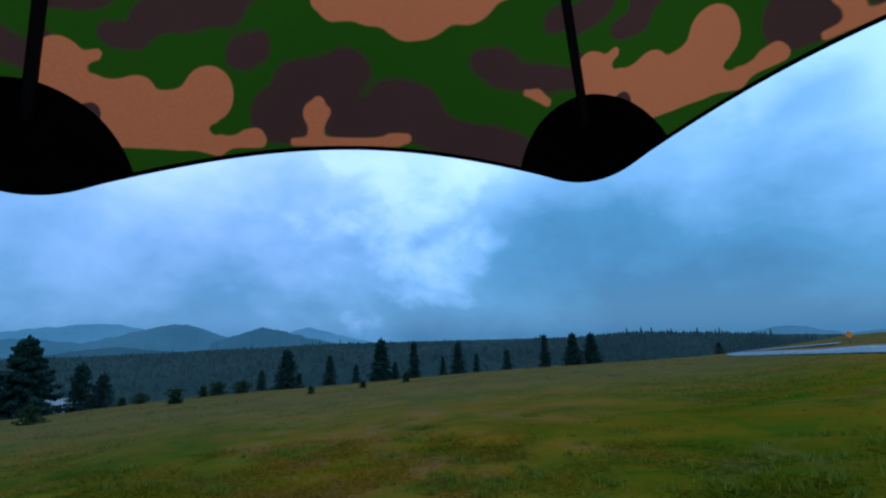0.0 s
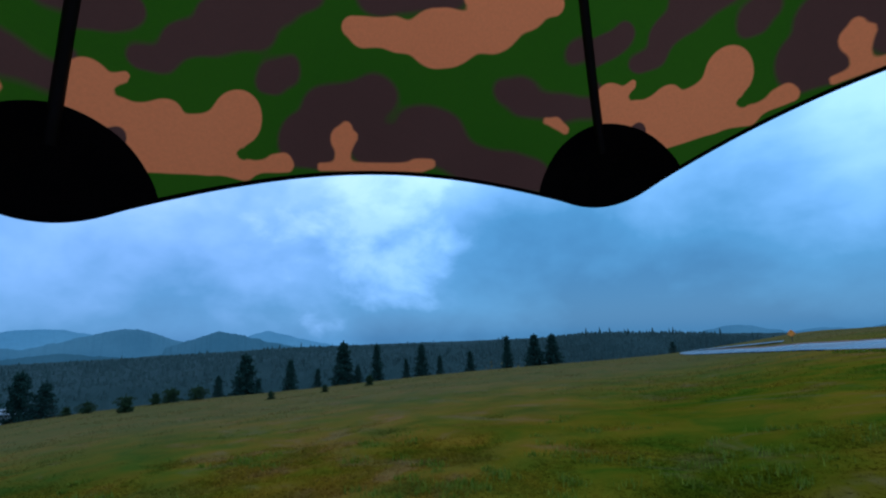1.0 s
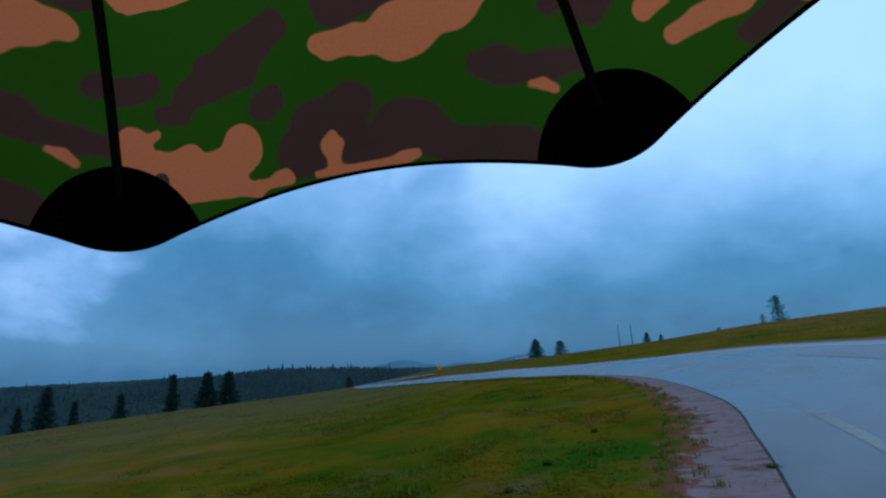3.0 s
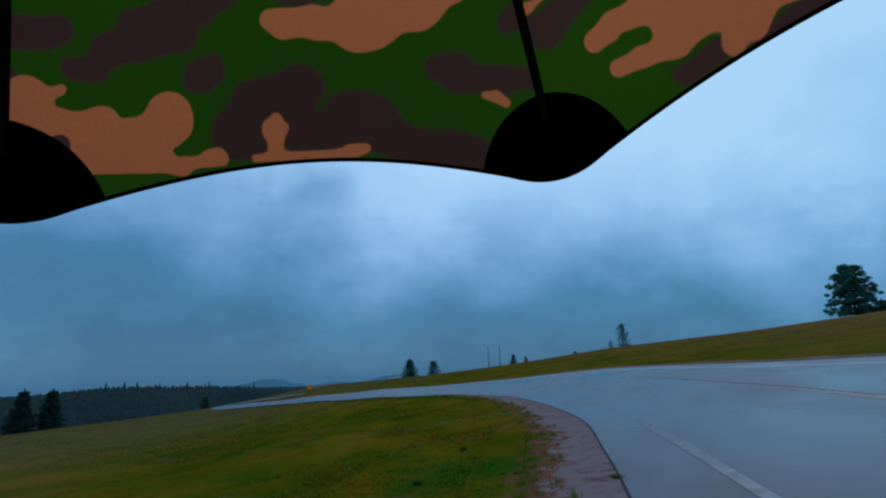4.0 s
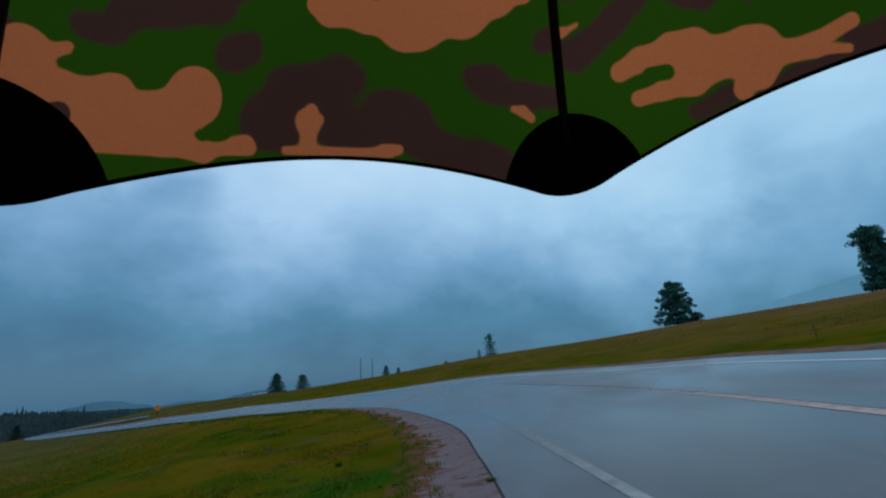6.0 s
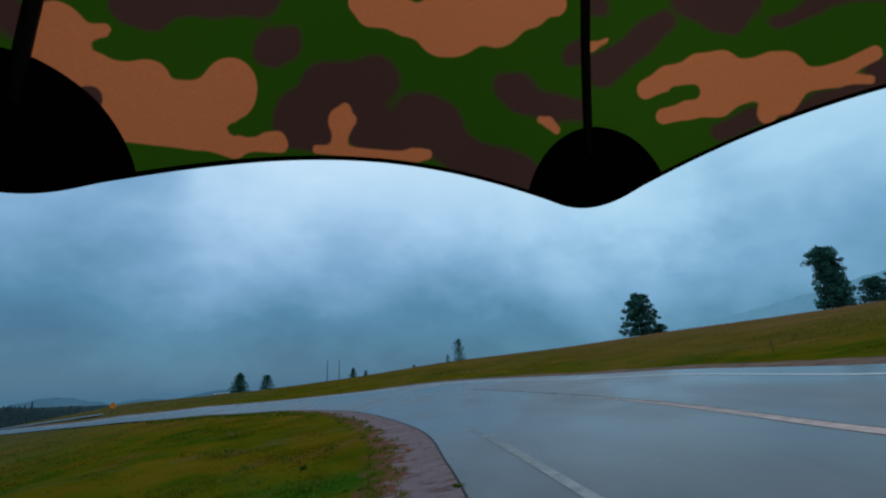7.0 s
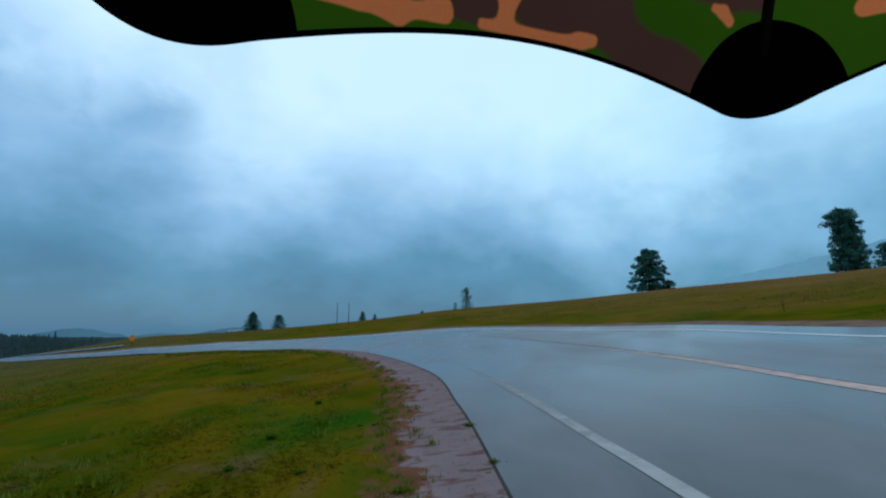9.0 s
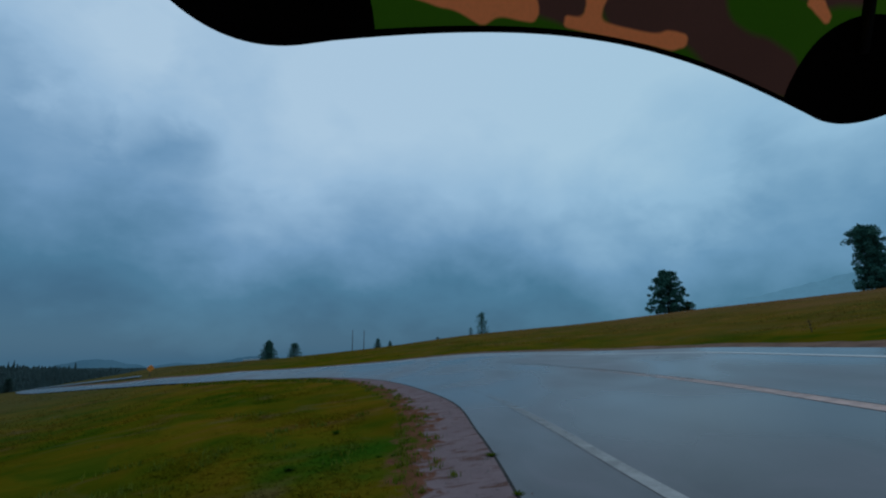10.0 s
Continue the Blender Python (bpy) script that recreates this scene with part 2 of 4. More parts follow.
def cloth_material():
    """Printed camouflage cloth, thin enough for daylight to glow through; the print's fields lie on the mesh."""
    m, t, b = material("camouflage_cloth", 0.85, 0, 0.1)
    link = t.links.new
    out = t.nodes["Material Output"]

    def field(name, width=0.0016):
        a = t.nodes.new("ShaderNodeAttribute")
        a.attribute_name = name
        n = node(t, "ShaderNodeMapRange")
        n.inputs["From Min"].default_value, n.inputs["From Max"].default_value = width, -width
        link(a.outputs["Fac"], n.inputs["Value"])
        return n.outputs[0]

    weave = noise_tex(t, 380.0, 3, 0.6)
    shade = noise_tex(t, 7.0, 4, 0.55)
    green = blend(t, shade, (0.031, 0.088, 0.002), (0.048, 0.114, 0.003))
    brown = blend(t, shade, (0.082, 0.031, 0.022), (0.112, 0.044, 0.031))
    peach = blend(t, shade, (0.80, 0.198, 0.060), (0.86, 0.224, 0.070))
    c = blend(t, field("brown", 0.005), green, brown)
    c = blend(t, field("peach"), c, peach)
    c = blend(t, field("over"), c, brown)
    c = blend(t, calc(t, "MULTIPLY", weave, 0.22), c, (0.02, 0.02, 0.015))
    link(c, b.inputs["Base Color"])
    thin = t.nodes.new("ShaderNodeBsdfTranslucent")
    link(c, thin.inputs["Color"])
    mix = t.nodes.new("ShaderNodeMixShader")
    mix.inputs[0].default_value = 0.62
    link(b.outputs[0], mix.inputs[1])
    link(thin.outputs[0], mix.inputs[2])
    link(mix.outputs[0], out.inputs["Surface"])
    bump(t, b, weave, 0.15, 0.001)
    return m


def shoulder_material():
    """Gravel beside the asphalt, then bare dirt in blots, then meadow."""
    m, t, b = material("roadside_gravel", 1.0, 0, 0.0)
    a = t.nodes.new("ShaderNodeAttribute")
    a.attribute_name = "reach"
    v = calc(t, "ADD", a.outputs["Fac"], calc(t, "MULTIPLY_ADD", noise_tex(t, 1.3, 4, 0.6, 0.6), 0.60, -0.30))
    v = calc(t, "ADD", v, calc(t, "MULTIPLY_ADD", noise_tex(t, 4.5, 5, 0.65, 0.3), 0.62, -0.31))
    grit = noise_tex(t, 60.0, 5, 0.75)
    gravel = blend(t, noise_tex(t, 2.2, 5, 0.6), (0.148, 0.104, 0.108), (0.262, 0.196, 0.206))
    gravel = blend(t, calc(t, "MULTIPLY", grit, 0.55), gravel, (0.07, 0.050, 0.045))
    wash = ramp(t, [(0.54, (0, 0, 0)), (0.64, (1, 1, 1))])
    t.links.new(noise_tex(t, 5.0, 5, 0.6, 0.4, stretch=(0.6, 1.7, 1.0)), wash.inputs[0])
    gravel = blend(t, calc(t, "MULTIPLY", wash.outputs[0], 0.75), gravel, (0.085, 0.042, 0.030))
    dirt = blend(t, noise_tex(t, 3.0, 5, 0.6), (0.075, 0.030, 0.014), (0.155, 0.070, 0.044))
    w1, w2 = ramp(t, [(0.32, (0, 0, 0)), (0.40, (1, 1, 1))]), ramp(t, [(0.49, (0, 0, 0)), (0.62, (1, 1, 1))])
    t.links.new(v, w1.inputs[0])
    t.links.new(v, w2.inputs[0])
    c = blend(t, w2.outputs[0], blend(t, w1.outputs[0], gravel, dirt), meadow_colours(t))
    t.links.new(c, b.inputs["Base Color"])
    bump(t, b, grit, 0.5, 0.015)
    return m


SHOULDER = shoulder_material()
MEADOW, BLADE, ASPHALT = ground_material(), blade_material(), asphalt_material()
WHITE_PAINT = paint_material("white_road_paint", (0.27, 0.26, 0.25), 0.36, (3.0, 13.0))
FAR_PAINT = paint_material("fresh_white_road_paint", (0.46, 0.45, 0.45), 0.34)
CREAM_PAINT = paint_material("cream_road_paint", (0.50, 0.315, 0.26), 0.43, (5.0, 18.0))
SEAM = mottled("asphalt_seam", (0.012, 0.012, 0.013), (0.030, 0.028, 0.028), 3.0, 0.6, 0.3, 40, 0.3)
LIP = mottled("asphalt_lip", (0.018, 0.016, 0.015), (0.045, 0.038, 0.034), 4.0, 0.8, 0.2, 40, 0.5)
DIRT = mottled("bare_dirt", (0.105, 0.058, 0.038), (0.185, 0.108, 0.074), 1.6, 0.95, 0.1, 30, 0.6)
STONE = mottled("stone", (0.13, 0.10, 0.095), (0.30, 0.24, 0.23), 9.0, 0.85, 0.3, 60, 0.2)
WEED = needle_material("weed_leaf", (0.050, 0.082, 0.006), (0.11, 0.135, 0.012), 0.0)
DARK_WEED = needle_material("dark_weed_leaf", (0.026, 0.066, 0.004), (0.056, 0.110, 0.008), 0.0)
TUFT = needle_material("tuft_blade", (0.066, 0.096, 0.002), (0.160, 0.166, 0.005))
BARK = mottled("bark", (0.030, 0.022, 0.017), (0.075, 0.055, 0.042), 3.0, 0.95, 0.1, 25, 0.7)
TWIG = mottled("brown_twig", (0.070, 0.052, 0.026), (0.120, 0.085, 0.042), 6.0, 0.9, 0.1, 40, 0.3)
# needles of the crest trees, base colour lifted for the haze
NEEDLES = needle_material("hazed_needles", (0.028, 0.104, 0.082), (0.070, 0.180, 0.132))
SPRUCE_NEEDLES = needle_material("spruce_needles", (0.010, 0.032, 0.026), (0.024, 0.058, 0.042))
BUSHLEAF = needle_material("bush_leaf", (0.012, 0.028, 0.009), (0.034, 0.060, 0.018))
# far forest green, lightened and blued to carry the distance haze
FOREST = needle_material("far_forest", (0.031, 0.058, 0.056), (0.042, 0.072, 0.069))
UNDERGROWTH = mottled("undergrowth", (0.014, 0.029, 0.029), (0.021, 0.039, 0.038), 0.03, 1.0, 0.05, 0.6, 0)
# distance haze is mixed into each hill's base colour
HILL_NEAR = mottled("haze_tinted_hill", (0.066, 0.130, 0.168), (0.084, 0.156, 0.194), 0.004, 1.0, 0.0, 0.05, 0)
HILL_WOOD = mottled("haze_tinted_wooded_hill", (0.050, 0.104, 0.132), (0.064, 0.122, 0.152), 0.004, 1.0, 0.0, 0.05, 0)
HILL_FOOT = mottled("haze_tinted_foothill", (0.042, 0.086, 0.106), (0.056, 0.104, 0.126), 0.004, 1.0, 0.0, 0.05, 0)
HILL_FAR = mottled("haze_tinted_far_hill", (0.105, 0.205, 0.275), (0.125, 0.230, 0.300), 0.003, 1.0, 0.0, 0.03, 0)
HILL_LOW = mottled("haze_tinted_low_hill", (0.085, 0.165, 0.215), (0.10, 0.185, 0.235), 0.003, 1.0, 0.0, 0.03, 0)
# haze painted in: colour brought close to the sky behind the crest
HILL_PALE = mottled("haze_tinted_pale_hill", (0.250, 0.442, 0.520), (0.262, 0.458, 0.538), 0.003, 1.0, 0.0, 0.03, 0)
CLOTH = cloth_material()
BLACK_CLOTH = mottled("black_cloth", (0.004, 0.004, 0.005), (0.008, 0.007, 0.008), 30, 0.95, 0.05, 300, 0.1)
BLACK_STEEL = mottled("black_painted_steel", (0.006, 0.006, 0.007), (0.012, 0.011, 0.012), 20, 0.6, 0.2, 200, 0.05)
SIGN_FACE = mottled("amber_sign_face", (0.62, 0.19, 0.012), (0.70, 0.23, 0.02), 3, 0.5, 0.4, 30, 0)
POLE_WOOD = mottled("weathered_pole", (0.05, 0.045, 0.042), (0.10, 0.09, 0.082), 2, 0.9, 0.1, 30, 0.3)
ROOF_METAL = mottled("pale_roof_metal", (0.11, 0.13, 0.15), (0.16, 0.18, 0.20), 0.5, 0.6, 0.3, 5, 0.05)
RAIL_PAINT = mottled("pale_rail_paint", (0.50, 0.50, 0.50), (0.62, 0.62, 0.61), 2.0, 0.5, 0.4, 12, 0.05)
SHED_WALL = mottled("shed_wall", (0.20, 0.22, 0.22), (0.28, 0.30, 0.30), 0.5, 0.8, 0.2, 5, 0.1)

# ---- mesh helpers ----


def mesh_of(name, verts, faces, mat, smooth=False):
    me = bpy.data.meshes.new(name)
    me.from_pydata([tuple(v) for v in verts], [], [tuple(f) for f in faces])
    if mat:
        me.materials.append(mat)
    if smooth:
        me.polygons.foreach_set("use_smooth", [True] * len(me.polygons))
    me.update()
    return me


def part(name, me, parent, label=""):
    ob = new(name, me)
    ob.parent = parent
    return tagged(ob, label)


def grid_faces(rows, cols, flip=False):
    out = []
    for i in range(rows - 1):
        for j in range(cols - 1):
            a = i * cols + j
            f = (a, a + 1, a + cols + 1, a + cols)
            out.append(f[::-1] if flip else f)
    return out


def tube(points, radii, sides=6, wide=1.0):
    """A tapered tube along points."""
    pts = [Vector(p) for p in points]
    verts, faces = [], []
    for i, p in enumerate(pts):
        d = (pts[min(i + 1, len(pts) - 1)] - pts[max(i - 1, 0)]).normalized()
        a = d.cross(Vector((0.31, 0.17, 0.93)) if abs(d.z) < 0.9 else Vector((1, 0, 0))).normalized()
        b = d.cross(a)
        for k in range(sides):
            w = 2 * math.pi * k / sides
            verts.append(p + (a * (math.cos(w) * wide) + b * math.sin(w)) * float(radii[i]))
    for i in range(len(pts) - 1):
        for k in range(sides):
            n = (k + 1) % sides
            faces.append((i * sides + k, i * sides + n, (i + 1) * sides + n, (i + 1) * sides + k))
    faces.append(tuple(range(sides))[::-1])
    faces.append(tuple(range((len(pts) - 1) * sides, len(pts) * sides)))
    return verts, faces


def join(*pieces):
    verts, faces = [], []
    for v, f in pieces:
        n = len(verts)
        verts += [tuple(p) for p in v]
        faces += [tuple(i + n for i in q) for q in f]
    return verts, faces


def box(cx, cy, cz, sx, sy, sz, bevel=0.0):
    bm = bmesh.new()
    bmesh.ops.create_cube(bm, size=1.0)
    bmesh.ops.scale(bm, vec=(sx, sy, sz), verts=bm.verts)
    if bevel:
        bmesh.ops.bevel(bm, geom=bm.edges[:], offset=bevel, segments=2, affect="EDGES", profile=0.5)
    bmesh.ops.translate(bm, vec=(cx, cy, cz), verts=bm.verts)
    bm.verts.index_update()
    out = [v.co[:] for v in bm.verts], [[v.index for v in f.verts] for f in bm.faces]
    bm.free()
    return out


# ---- lie of the land: a hillside road bend under a rising meadow ----
EYE = 1.7
CREST_AZ = np.array([-180, -150, -110, -70, -46.5, -42, -29.5, -17.6, -4.7, 8, 20.5, 28, 33, 40, 49, 62, 81, 98, 110, 140, 180.0])
CREST_EL = np.array([-5, -1, 3.5, 5.4, 5.32, 5.04, 4.32, 3.31, 2.37, 0.88, -0.2, -0.6, -1.4, -2.5, -3.27, -4.1, -5.3, -5.85, -6.4, -6.4, -5])
CREST_R = np.array([60, 60, 60, 60, 75, 80, 90, 95, 95, 95, 95, 150, 180, 170, 130, 120, 120, 110, 110, 90, 60.0])
RIDGE_AZ = np.array([-180, -60, 0, 14, 24, 31, 34, 38.5, 49, 55, 62, 79, 90, 100, 125, 180.0])
RIDGE_EL = np.array([-8, 3.0, -0.5, -2.2, -2.3, -1.6, -1.3, -0.8, -0.6, -1.05, -1.5, -1.9, -2.9, -4.0, -4.7, -8])


def curve_through(xq, x, y):
    """A smooth curve through control values that never overshoots."""
    h = np.diff(x)
    dl = np.diff(y) / h
    d = np.zeros(len(x))
    w1, w2 = 2 * h[1:] + h[:-1], h[1:] + 2 * h[:-1]
    same = dl[:-1] * dl[1:] > 0
    safe = np.where(same, dl[:-1] * dl[1:], 1.0)
    d[1:-1] = np.where(same, (w1 + w2) * safe / (w1 * dl[1:] + w2 * dl[:-1] + 1e-12 * (~same)), 0)
    i = np.clip(np.searchsorted(x, xq) - 1, 0, len(h) - 1)
    s = (xq - x[i]) / h[i]
    return (1 + 2 * s) * (1 - s) ** 2 * y[i] + s * (1 - s) ** 2 * h[i] * d[i] + s * s * (3 - 2 * s) * y[i + 1] + s * s * (s - 1) * h[i] * d[i + 1]


def land(x, y):
    """The smooth height of the land at x, y (arrays)."""
    x, y = np.asarray(x, float), np.asarray(y, float)
    az, r = np.degrees(np.arctan2(-x, y)), np.hypot(x, y)
    m, rc = np.tan(np.radians(curve_through(az, CREST_AZ, CREST_EL))), curve_through(az, CREST_AZ, CREST_R)
    q = np.minimum(r, rc)
    z = (m + 2 * EYE / rc) * q - EYE / rc**2 * q * q
    past = np.clip(r - rc, 0, 300)
    z = z + past * (m - 0.028) - 0.00012 * past**2
    top = 600 * np.tan(np.radians(curve_through(az, RIDGE_AZ, RIDGE_EL))) + EYE
    t = np.clip((r - 300) / 300, 0, 1)
    t = t * t * (3 - 2 * t)
    return z * (1 - t) + top * t - np.clip(r - 600, 0, None) * 0.03 * np.clip(1 - r / 9000, 0, 1)


def polar(az, r):
    a = radians(az)
    return -math.sin(a) * r, math.cos(a) * r


def ground_at(x, y):
    return float(land(np.array([x]), np.array([y]))[0])


INNER = np.array([(0.9, -40), (0.75, -12), (0.7, 0), (0.6, 4.1), (0.45, 7.6), (0.0, 11.5), (-2.1, 17.6), (-5.3, 21.9), (-8.4, 23.9),
                  (-12.3, 26.9), (-17.8, 31.7), (-24.4, 38.6), (-32.2, 46.0), (-41.5, 54.7), (-52.5, 65.4), (-69, 84), (-90, 110)])
OUTER = np.array([(9.4, -40), (9.3, -12), (9.25, 0), (9.1, 7.5), (8.4, 12.5), (7.1, 16.2), (4.5, 20.9), (0.6, 25.4), (-3.6, 28.4),
                  (-9.0, 31.0), (-15.2, 34.4), (-21.5, 39.3), (-28.9, 46.4), (-38.0, 55.9), (-47.5, 66.2), (-63.0, 83.0), (-85.5, 108.5)])


def spline(points, n):
    """n points along a smooth open curve through the given ones."""
    p = np.vstack([2 * points[0] - points[1], points, 2 * points[-1] - points[-2]])
    out = []
    for u in np.linspace(0, len(points) - 1 - 1e-9, n):
        i, s = int(u), u - int(u)
        a, b, c, d = p[i : i + 4]
        out.append(0.5 * (2 * b + (c - a) * s + (2 * a - 5 * b + 4 * c - d) * s * s + (3 * b - a - 3 * c + d) * s**3))
    return np.array(out)


EDGE_IN, EDGE_OUT = spline(INNER, 260), spline(OUTER, 260)


def strip(e0, e1, lift, cols=2, crown=0.0):
    """A sheet between two curves, draped over the land."""
    n = len(e0)
    u = np.linspace(0, 1, cols)[None, :, None]
    p = e0[:, None] * (1 - u) + e1[:, None] * u
    z = land(p[..., 0], p[..., 1]) + lift + crown * (1 - (2 * u[..., 0] - 1) ** 2)
    return np.concatenate([p, z[..., None]], 2).reshape(-1, 3), grid_faces(n, cols, True)


def across(f):
    """The curve at the fraction f of the road's width."""
    return EDGE_IN * (1 - f) + EDGE_OUT * f


def off_road(x, y):
    """Metres outside the asphalt; negative on it."""
    x, y = np.asarray(x, float), np.asarray(y, float)
    best = np.full(x.shape, 1e9)
    mid, half = across(0.5), np.hypot(*(EDGE_OUT - EDGE_IN).T) / 2
    for k in range(0, 260, 2):
        best = np.minimum(best, np.hypot(x - mid[k, 0], y - mid[k, 1]) - half[k])
    return best


def build_ground():
    az = np.concatenate([np.arange(-180, -60, 3.0), np.arange(-60, 125, 0.6), np.arange(125, 180.1, 3.0)])
    r = np.concatenate([[0.02], np.geomspace(0.4, 4800, 190)])
    a, rr = np.meshgrid(np.radians(az), r, indexing="ij")
    x, y = -np.sin(a) * rr, np.cos(a) * rr
    z = land(x, y)
    gap = off_road(x, y)
    lumps = np.array([noise.noise(Vector((px * 0.9, py * 0.9, 3.1))) * 0.06 + noise.noise(Vector((px * 0.16, py * 0.16, 7.7))) * 0.07
                      for px, py in zip(x.ravel(), y.ravel())]).reshape(x.shape)
    z += lumps * np.clip((gap - 1.2) / 3, 0, 1) * np.clip(160 / (rr + 1), 0, 1) * np.clip(rr / 3, 0.2, 1)
    z -= np.where(gap < 0.2, 0.06, 0.0)
    verts = np.stack([x, y, z], -1).reshape(-1, 3)
    ob = new("ground", mesh_of("ground", verts, grid_faces(len(az), len(r), True), MEADOW, True))
    tagged(ob, "sloping meadow of wet green, straw and rust grass", "ground", kind="structure")


def build_road():
    v, f = strip(EDGE_IN, EDGE_OUT, 0.02, 15, 0.03)
    road = tagged(new("road", mesh_of("road", v, f, ASPHALT, True)), "wet grey asphalt road bending round the meadow", "road", kind="structure")
    # the raised, broken asphalt lip
    v, f = strip(EDGE_IN - [0.034, 0.008], EDGE_IN + [0.022, 0.006], 0.012, 3, 0.01)
    part("asphalt_edge", mesh_of("asphalt_edge", v, f, LIP), road, "dark crumbling asphalt edge")

    n = np.arange(260)

    def line(name, f0, width, mat, lo, hi, label):
        c = across(0) * (1 - f0[:, None]) + across(1) * f0[:, None]
        d = np.gradient(c, axis=0)
        nrm = np.stack([d[:, 1], -d[:, 0]], 1) / np.hypot(*d.T)[:, None]
        s = slice(lo, hi)
        thick = np.full((260, 1), width / 2)
        e0, e1 = (c - nrm * thick)[s], (c + nrm * thick)[s]
        u = f0[s]
        zc = 0.026 + 0.03 * (1 - (2 * u - 1) ** 2)
        v, f = strip(e0, e1, 0.0, 2)
        v[:, 2] += np.repeat(zc, 2)
        part(name, mesh_of(name, v, f, mat), road, label)

    wide = np.hypot(*(EDGE_OUT - EDGE_IN).T)
    line("edge_line", np.interp(EDGE_IN[:, 1], [4, 7.5, 12], [1.27, 1.08, 0.72]) / wide, 0.15, WHITE_PAINT, 0, 86, "worn white edge line")
    line("edge_line", 1 - 1.15 / wide, 0.13, FAR_PAINT, 0, 205, "white far edge line")
    line("centre_line", 0.5 + 0.012 * np.sin(n * 0.03), 0.21, CREAM_PAINT, 0, 112, "worn pinkish-white centre line")
    line("seam", 0.5 + 0.012 * np.sin(n * 0.03) + 0.125 / wide, 0.035, SEAM, 0, 94, "dark open asphalt seam")
    # verge: pale gravel, its meadow side broken by tongues of dirt
    fine = spline(INNER, 3200)[300:1900]
    d = np.gradient(fine, axis=0)
    side = np.stack([-d[:, 1], d[:, 0]], 1) / np.hypot(*d.T)[:, None]
    width = np.interp(fine[:, 1], [-12, 4, 8, 12, 17, 20, 22.5], [1.2, 1.14, 1.06, 1.0, 0.85, 0.45, 0.06])
    cols = 14
    v, f = strip(fine, fine + side * (width * 1.9)[:, None], 0.012, cols, 0.01)
    v = np.array(v).reshape(len(fine), cols, 3)
    v[:, -1, 2] -= 0.03
    me = mesh_of("gravel_shoulder", v.reshape(-1, 3), f, SHOULDER, True)
    me.attributes.new("reach", "FLOAT", "POINT").data.foreach_set("value", np.tile(np.linspace(0, 1, cols), len(fine)).astype(np.float32))
    tagged(new("gravel_shoulder", me), "pale pinkish gravel shoulder fading through dirt into grass", "shoulder", kind="structure")
    d = np.gradient(EDGE_OUT, axis=0)
    nrm = np.stack([-d[:, 1], d[:, 0]], 1) / np.hypot(*d.T)[:, None]
    rag = np.array([noise.noise(Vector((k * 0.35, 0.5, 0))) for k in n])
    near_side = spline(np.array([(-86.5, 108.5), (-64.6, 84.9), (-52.8, 73.2), (-46.7, 67.5), (-40.8, 61.9), (-34.6, 56.0), (-29.7, 50.7)]), 80)
    far_side = spline(np.array([(-90.5, 115.0), (-68.0, 91.5), (-55.6, 79.0), (-48.6, 72.2), (-42.4, 66.0), (-36.0, 59.2), (-31.0, 53.4)]), 80)
    v, f = strip(near_side, far_side, 0.13, 4)
    tagged(new("side_road", mesh_of("side_road", v, f, ASPHALT, True)), "narrow pale wet side track beyond the bend", "road", kind="structure")
    v, f = strip(EDGE_OUT, EDGE_OUT - nrm * (1.0 + 0.35 * rag)[:, None], 0.008, 4, 0.01)
    tagged(new("far_verge", mesh_of("far_verge", v, f, DIRT)), "narrow brown verge across the road", "verge", kind="structure")


build_ground()
build_road()


# ---- umbrella ----
UMB_RADIUS, UMB_RISE, PANELS = 0.45, 0.2976, 6
UMB_STEP = 2 * math.pi / PANELS
UMB_POSE = pose(0.0778, 0.0358, EYE + 0.1277, 4.11, 0, 0) @ pose(0, 0, 0, 0, -4.95, 0)
UMB_PHASE = radians(23.36)
# how the print lies on a panel: cubic in the place across (s) and along (w) the panel
LAY_ONE = ((0.6447, -0.8131, -0.1451, -0.4667, -0.6237, 0.2891, -0.6047, -0.6216, -0.0725, -0.1897),
           (0.1771, -0.093, 1.9264, 0.0085, 1.0918, 0.9924, -0.0577, 1.1908, 1.1662, 1.5774))
LAY_TWO = ((1.5035, -1.1148, 0.2617, 0.5488, -0.6838, 0.4297, -0.3761, 0.4266, -0.279, 0.0713),
           (0.0241, 0.3545, 1.9716, 0.0343, -0.8216, 0.8789, -0.1598, 0.6485, -0.5402, 1.3234))
